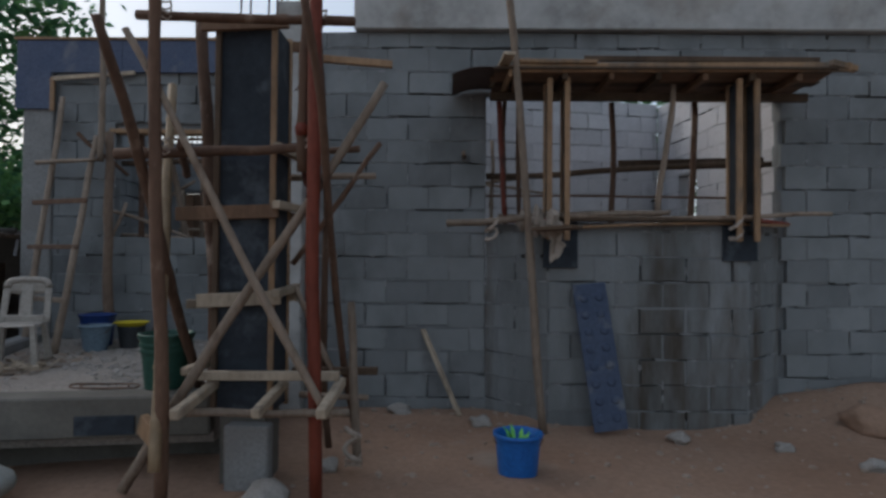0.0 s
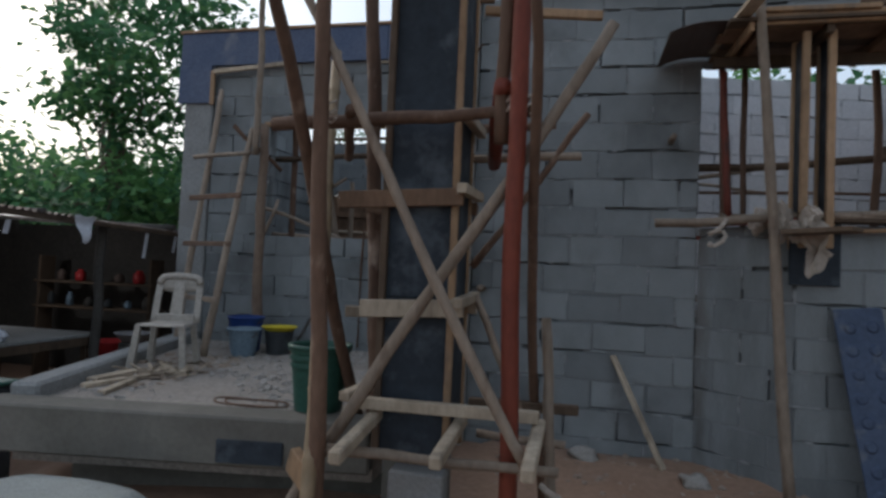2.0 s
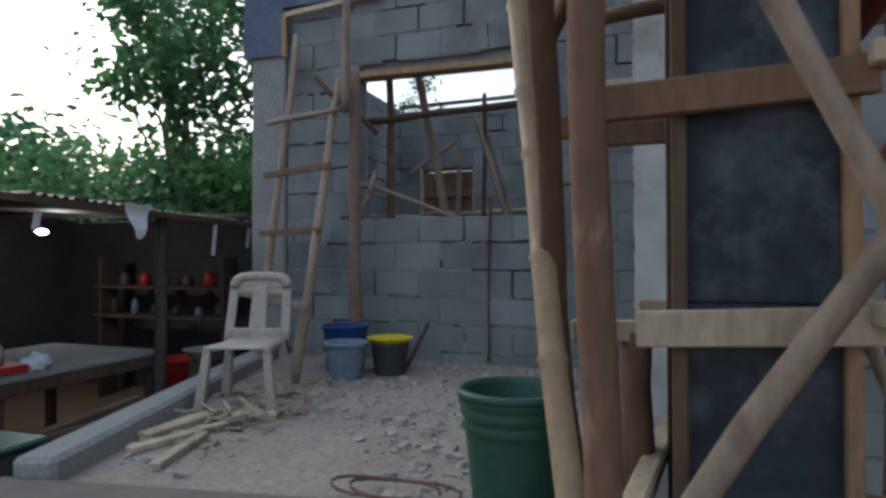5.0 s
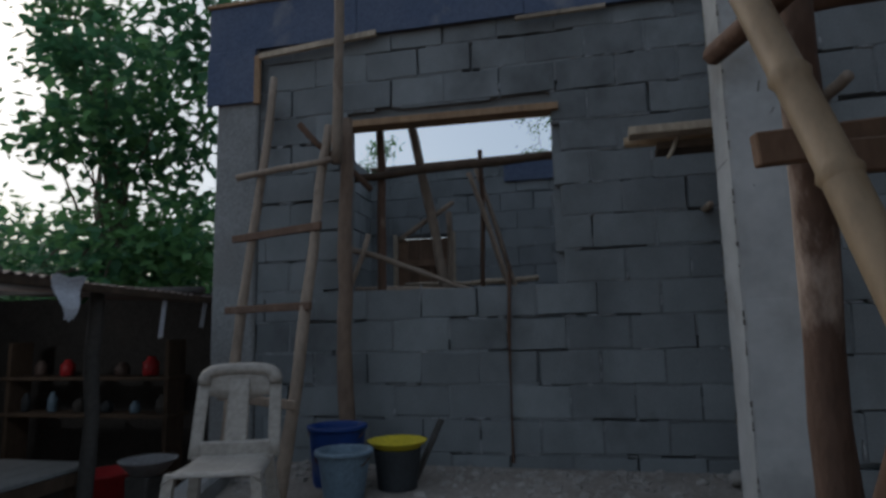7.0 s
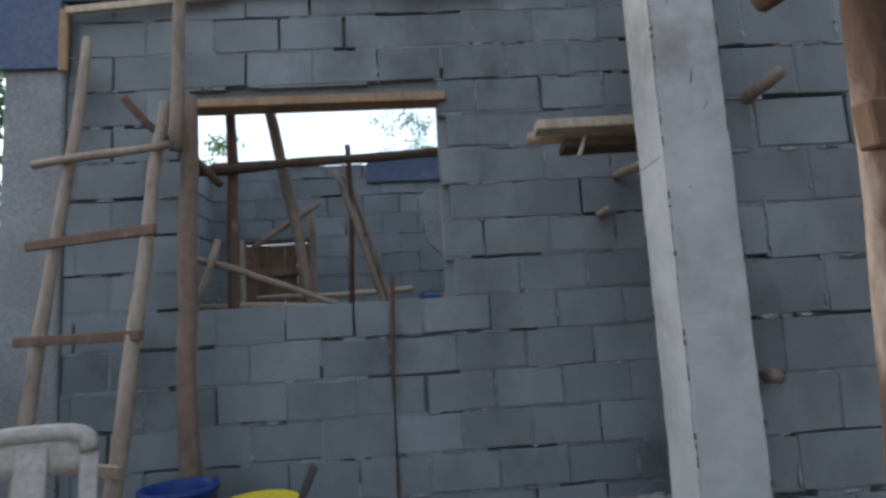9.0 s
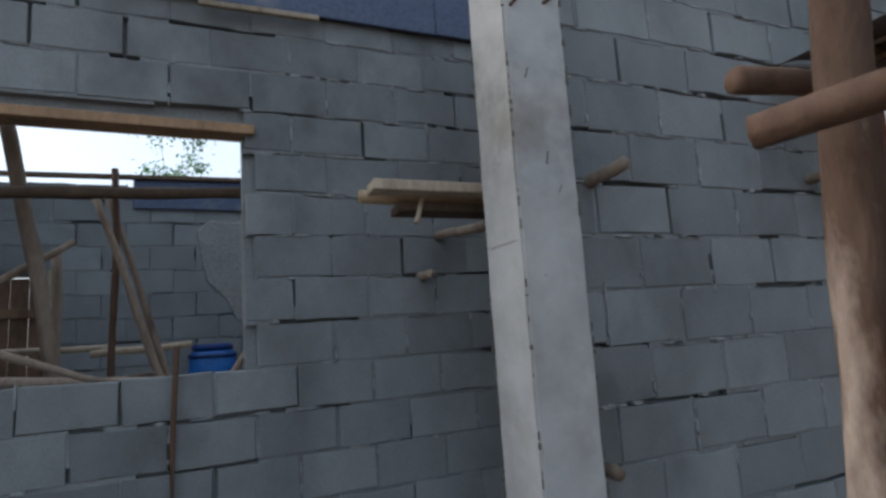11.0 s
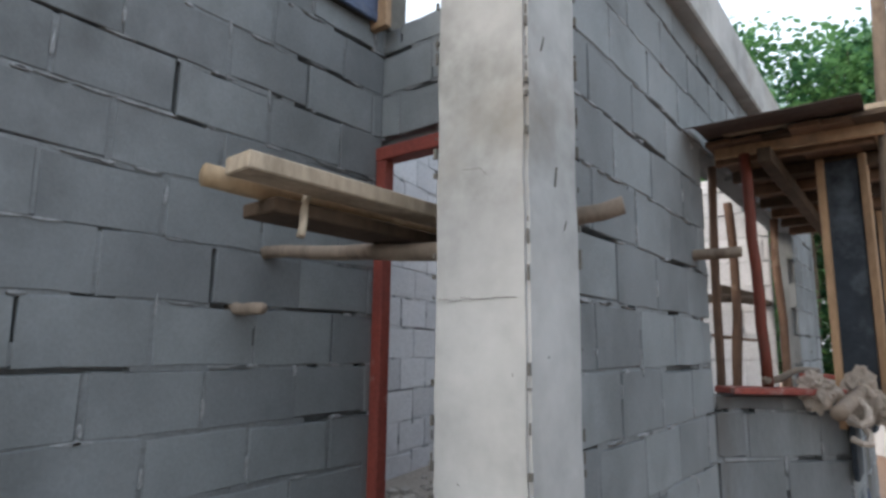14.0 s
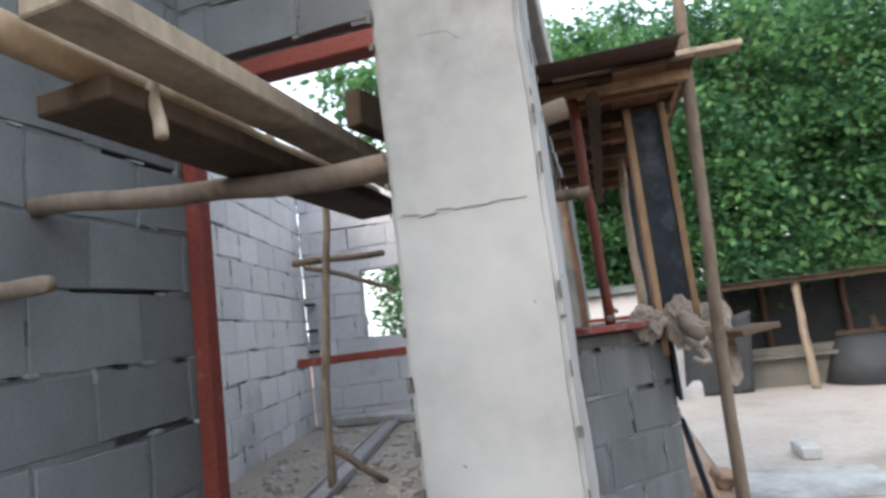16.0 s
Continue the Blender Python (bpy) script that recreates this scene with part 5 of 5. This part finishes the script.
part("body", lathe([(0.1, 0), (0.18, 0.09), (0.19, 0.1), (0.17, 0.095), (0.09, 0.01), (0.01, 0.008)], 24, (-5.05, 6.3, 0.42)), TIN_PALE, pn, smooth=True)
part("stand", boxed((-5.15, 6.2, LOW), (-4.98, 6.4, 0.42), 0.01), DARK, pn)
bt = thing("table_clutter", "red tray with a bottle on the shack table", "tray", (-5.7, 4.9, 0.5))
part("tray", boxed((-5.95, 4.82, 0.5), (-5.55, 5.12, 0.56), 0.01), PLASTIC_RED, bt)
part("bottle", lathe([(0.035, 0), (0.038, 0.1), (0.015, 0.14), (0.015, 0.17)], 16, (-5.7, 5.0, 0.56)), PLASTIC_WHITE, bt, smooth=True)
part("bag", rag((-5.62, 5.2, 0.55), (0.1, 0.1, 0.06), 9), CLOTH, bt, smooth=True)
cl = sheet(6, 8, lambda u, v: (-5.10 - 0.02 * math.sin(v * 6), 5.62 + (u - 0.5) * 0.26 * (1 - 0.75 * v), 1.70 - 0.26 * v + 0.01 * math.sin(u * 9)), 0.003)
tagged(part("rag_cloth", cl, CLOTH), "white cloth rag hanging from the shack eave", "cloth")
for i, (y, l) in enumerate(((6.6, 0.28), (7.1, 0.2), (4.9, 0.12), (7.5, 0.3))):
    c2 = sheet(2, 6, lambda u, v: (-5.2 - 0.03 * v, y + (u - 0.5) * 0.05, 1.60 - l * v), 0.003)
    tagged(part("hanging_strap", c2, CLOTH), "thin pale strap hanging in the shack", "strap", group="straps in the shack")
tagged(part("grey_board", boxed((-0.02, 0, 0), (0.02, 0.34, 0.92), 0.004, pose(-4.75, 3.95, LOW + 0.05, 0, 4, 8)), TIN_PALE), "grey sheet board standing by the shack", "board")
gb = thing("dark_box", "dark green metal box beside the porch kerb", "box", (-4.35, 3.9, LOW))
part("body", boxed((-4.62, 3.75, LOW), (-4.18, 4.15, 0.42), 0.015), TARP, gb)
part("lid", boxed((-4.64, 3.73, 0.421), (-4.16, 4.17, 0.45), 0.01), PLASTIC_GREEN, gb)
for a, b in (((-5.0, 4.2, 0.2), (-4.5, 6.1, 0.28)), ((-5.1, 4.0, 0.1), (-4.75, 5.3, 0.34)), ((-5.2, 5.2, 0.0), (-4.7, 6.5, 0.3))):
    tagged(part("loose_timber", level_beam(a, b, 0.09, 0.05), LUMBER_DARK), "old dark timber lying by the shack", "timber", group="timbers by the shack")
    tagged(part("timber_rest", boxed((a[0] - 0.06, a[1] - 0.06, LOW), (a[0] + 0.06, a[1] + 0.06, a[2] - 0.01), 0.01), CONCRETE_DARK), "rough block under the loose timber", "block", group="rests by the shack")

# ---- sheds across the concrete yard ----
sd = thing("animal_shed", "open rusty-roofed shed on pale posts", "shed", (9.6, 1.0, 0))
for i in range(6):
    y = -2.1 + i * 0.88
    part("roof_sheet", corrugated(9.1, 12.2, y, y + 0.92, 1.98 + 0.01 * (i % 2), 1.90 + 0.01 * (i % 2)), TIN, sd)
for y in (-1.9, 0.4, 1.95):
    part("post", log((9.4, y, 0), (9.35, y + 0.03, 1.96), 0.07, 0.06, int(90 + y * 9), 0.006), POLE_GREY, sd, "pale round post", True)
    part("post", log((12.0, y, 0), (12.0, y, 1.89), 0.07, 0.06, int(190 + y * 9), 0.006), POLE_BROWN, sd, smooth=True)
part("eave_beam", level_beam((9.25, -2.2, 1.93), (9.25, 3.2, 1.92), 0.06, 0.08), LUMBER_DARK, sd)
# rear and side walls coloured near-black for the shade under the roof
part("back_wall", boxed((12.1, -2.2, 0), (12.16, 3.2, 1.88)), TARP, sd)
part("side_wall", boxed((9.5, 3.14, 0), (12.1, 3.2, 1.88)), TARP, sd)
for k in range(5):
    part("pen_slat", boxed((10.6, -1.8 + k * 0.55, 0.0), (10.64, -1.7 + k * 0.55, 1.1 + 0.1 * (k % 2)), 0.004), LUMBER_DARK, sd)
part("pen_rail", boxed((10.65, -2.0, 0.8), (10.69, 1.1, 0.87), 0.004), LUMBER_DARK, sd)
part("low_wall", boxed((9.9, 1.2, 0), (10.0, 3.1, 0.75), 0.01), CONCRETE_DARK, sd)
part("bench", boxed((9.7, 1.0, 0.55), (10.4, 3.0, 0.62), 0.01), CONCRETE_DARK, sd)
part("bin", lathe([(0.75, 0), (0.6, 0.45), (0.45, 0.75), (0.2, 0.8)], 20, (9.9, 0.9, 0.05)), TARP, sd, smooth=True)
hut = thing("small_hut", "small whitewashed hut with a tin roof", "hut", (10.2, 4.4, 0))
part("wall", boxed((9.5, 3.75, 0), (11.5, 5.6, 2.05), 0.01), BLOCK_PALE, hut)
part("roof", corrugated(9.3, 11.8, 3.6, 5.8, 2.08, 2.3), TIN_PALE, hut)
tp = sheet(10, 12, lambda u, v: (9.2 + 0.12 * math.sin(u * 9) * v + 0.35 * (1 - v), 3.95 - 1.15 * u + 0.1 * (1 - v), 0.02 + 1.45 * v + 0.03 * math.sin(u * 14)), 0.006)
tagged(part("tarpaulin", tp, TARP, smooth=True), "dark grey tarpaulin hung beside the shed", "tarpaulin")
for i, (y, z) in enumerate(((4.35, 1.25), (4.7, 1.2))):
    c3 = sheet(8, 8, lambda u, v: (8.9 + 0.04 * math.sin(u * 12), y + 0.3 * u, z * (1 - v) + 0.03), 0.006)
    tagged(part("sack_cloth", c3, SACK, smooth=True), "brown sacking hung by the hut", "cloth", group="sacking by the hut")
tagged(part("clothes_line", tube([(8.9, 4.2, 1.27), (8.9, 4.7, 1.25), (8.9, 5.2, 1.27)], 0.01), POLE_GREY), "pole carrying the sacking", "pole")
tagged(part("yard_crack_slab", boxed((3.42, 3.0, 0.0), (4.3, 4.3, 0.075), 0.02), CONCRETE), "loose concrete slab at the yard edge", "slab")
tagged(part("yard_block", boxed((4.7, 3.3, 0.03), (5.1, 3.5, 0.17), 0.02), CONCRETE), "broken concrete block on the yard", "block")

# ---- trees ----


def tree(name, label, base, height, blobs, leaves, leaf, mats, seed, trunk=0.12, droop=0.3):
    """Trunk, limbs and a crown of leaf clumps inside ellipsoid blobs (centre, radii)."""
    rg = random.Random(seed)
    t = thing(name, label, "tree", base)
    top = (base[0] + rg.uniform(-0.2, 0.2), base[1] + rg.uniform(-0.2, 0.2), base[2] + height * 0.75)
    part("trunk", log(base, top, trunk, trunk * 0.4, seed, 0.015), BARK, t, smooth=True)
    verts, faces, slots = [], [], []
    share = [b[1][0] * b[1][1] * b[1][2] for b in blobs]
    for bi, (c, rad) in enumerate(blobs):
        k = max(8, int(leaves * share[bi] / sum(share) / 34))
        for limb in range(3):
            d = Vector((rg.gauss(0, 1), rg.gauss(0, 1), rg.gauss(0, 0.6))).normalized()
            tip = Vector(c) + Vector((d.x * rad[0], d.y * rad[1], d.z * rad[2])) * 0.8
            s = rg.uniform(0.45, 0.95)
            root = Vector(base).lerp(Vector(top), s)
            part("limb", log(root, tip, trunk * 0.3, trunk * 0.08, seed * 31 + bi * 7 + limb, 0.03, sides=6), BARK, t, smooth=True)
        for i in range(k):
            d = Vector((rg.gauss(0, 1), rg.gauss(0, 1), rg.gauss(0, 1))).normalized() * (rg.random() ** 0.45)
            d *= 1 + 0.35 * noise.noise(d * 2.2 + Vector((seed, bi, 0)))
            centre = Vector(c) + Vector((d.x * rad[0], d.y * rad[1], d.z * rad[2]))
            spread = rg.uniform(0.9, 1.9) * leaf * (1.25 if leaf > 0.2 else 1)
            slot = 1 if rg.random() < 0.5 else 0
            for j in range(34):
                p = centre + Vector((rg.gauss(0, 1), rg.gauss(0, 1), rg.gauss(0, 0.7))) * spread
                ax = Vector((rg.gauss(0, 1), rg.gauss(0, 1), rg.gauss(-droop, 0.5))).normalized()
                sd2 = ax.cross(Vector((rg.gauss(0, 0.4), rg.gauss(0, 0.4), 1))).normalized()
                ln = leaf * rg.uniform(0.6, 1.25)
                n0 = len(verts)
                verts += [p, p + ax * ln * 0.5 + sd2 * ln * 0.34, p + ax * ln + Vector((0, 0, -0.1 * ln)), p + ax * ln * 0.5 - sd2 * ln * 0.34]
                faces.append((n0, n0 + 1, n0 + 2, n0 + 3))
                slots.append(slot)
    me = bpy.data.meshes.new("crown")
    me.from_pydata([tuple(v) for v in verts], [], faces)
    for mat in mats:
        me.materials.append(mat)
    me.polygons.foreach_set("material_index", slots)
    part("crown", me, mats[0], t, "leafy green crown with gaps")
    return t


pair = (LEAF, LEAF_LIGHT)
tree("tree", "leafy green tree beside the house", (-7.9, 9.2, -0.3), 5.5,
     [((-7.3, 9.0, 2.4), (1.2, 1.2, 0.95)), ((-7.2, 8.8, 3.9), (0.85, 0.9, 0.85)), ((-8.2, 8.5, 3.8), (0.32, 0.4, 0.3)), ((-6.8, 9.3, 5.2), (0.8, 0.8, 0.7)), ((-8.5, 9.0, 2.0), (0.6, 0.8, 0.5)), ((-7.9, 8.4, 4.9), (0.35, 0.35, 0.35))], 5600, 0.17, pair, 1, 0.1)
tree("tree", "tall thin tree with sparse foliage", (-10.5, 11.5, -0.3), 8, [((-10.2, 11.2, 5.6), (0.9, 0.9, 0.6)), ((-10.8, 11.4, 6.9), (1.0, 1.0, 0.7)), ((-9.6, 11.8, 6.4), (0.7, 0.7, 0.6))], 2400, 0.17, pair, 2, 0.07)
tree("tree", "bushy green tree behind the shack", (-13.5, 13.5, -0.3), 5, [((-13.5, 13.5, 2.6), (2.4, 2.0, 1.4)), ((-15.5, 11.5, 2.4), (2.2, 2.0, 1.3)), ((-11.5, 15, 2.6), (2.2, 1.5, 1.4))], 7000, 0.24, pair, 3, 0.12)
tree("tree", "distant hazy green tree", (-24, 18, -0.3), 8, [((-24, 18, 4.2), (3.5, 3, 2.4)), ((-19.5, 22, 3.2), (3.2, 3, 2.0)), ((-28, 13, 3.8), (3.5, 3, 2.2))], 6000, 0.5, pair, 4, 0.2)
for i, (x, y, h) in enumerate(((-2.6, 15.5, 6.2), (-0.7, 15.6, 6.4), (-6.0, 14.0, 5.4), (1.2, 16.5, 5.6))):
    tree("sapling", "slim young tree with feathery leaves behind the house", (x, y, 0), h, [((x, y, h * 0.82), (0.75, 0.75, 0.18)), ((x + 0.1, y, h * 0.93), (0.55, 0.55, 0.14)), ((x, y, h * 0.7), (0.8, 0.8, 0.15))], 900, 0.085, (LEAF_LIGHT, LEAF), 20 + i, 0.035)
forest = [(15.5, 9.5, 9), (14.5, 5.5, 9.5), (14.2, 2.0, 10), (15.0, -2.0, 10), (15.5, -6.5, 9.5), (19, 4, 12.5), (19, -1.5, 12.5), (20, 9.5, 12)]
for i, (x, y, h) in enumerate(forest):
    tree("tree", "dense green tree at the edge of the yard", (x, y, 0), h,
         [((x - 0.5, y, h * 0.3), (1.9, 2.3, h * 0.2)), ((x, y + 0.6, h * 0.55), (2.2, 2.5, h * 0.2)), ((x + 0.2, y - 0.5, h * 0.82), (1.8, 2.1, h * 0.18))], 26000, 0.21, pair, 40 + i, 0.16)
tree("bamboo_clump", "light feathery bamboo behind the house", (9.5, 8.5, 0), 8.5, [((9.3, 8.4, 5.4), (1.0, 1.2, 1.0)), ((9.0, 9.3, 6.8), (1.0, 1.0, 0.9)), ((9.8, 7.6, 6.6), (0.9, 1.0, 1.0)), ((9.4, 8.2, 3.8), (1.0, 1.4, 0.9))], 6000, 0.2, (LEAF_LIGHT, LEAF), 60, 0.05)
tree("bamboo_clump", "light feathery bamboo at the edge of the yard", (12.4, 6.4, 0), 9.0, [((10.0, 6.9, 7.9), (0.8, 0.8, 0.9)), ((10.3, 5.7, 7.3), (0.8, 0.9, 0.9)), ((10.6, 4.7, 7.0), (0.8, 0.8, 1.0)), ((10.6, 5.9, 5.9), (1.0, 1.3, 0.8)), ((10.2, 7.6, 6.6), (0.8, 0.8, 0.9))], 5200, 0.17, (LEAF_LIGHT, LEAF), 63, 0.05)
tree("tree", "leafy tree behind the house", (6.8, 13.5, 0), 7, [((6.8, 13.4, 4.6), (2.4, 1.6, 1.4)), ((3.5, 14, 4.4), (2.0, 1.5, 1.2))], 6000, 0.22, pair, 61, 0.12)
tree("bush", "low leafy bushes at the yard edge", (13.2, 4.0, 0), 2.2, [((13.2, 4.0, 1.4), (1.2, 2.6, 1.3)), ((13.2, -1.5, 1.4), (1.2, 3.0, 1.3)), ((13.4, 8.5, 1.4), (1.3, 2.6, 1.4))], 14000, 0.17, pair, 62, 0.06)
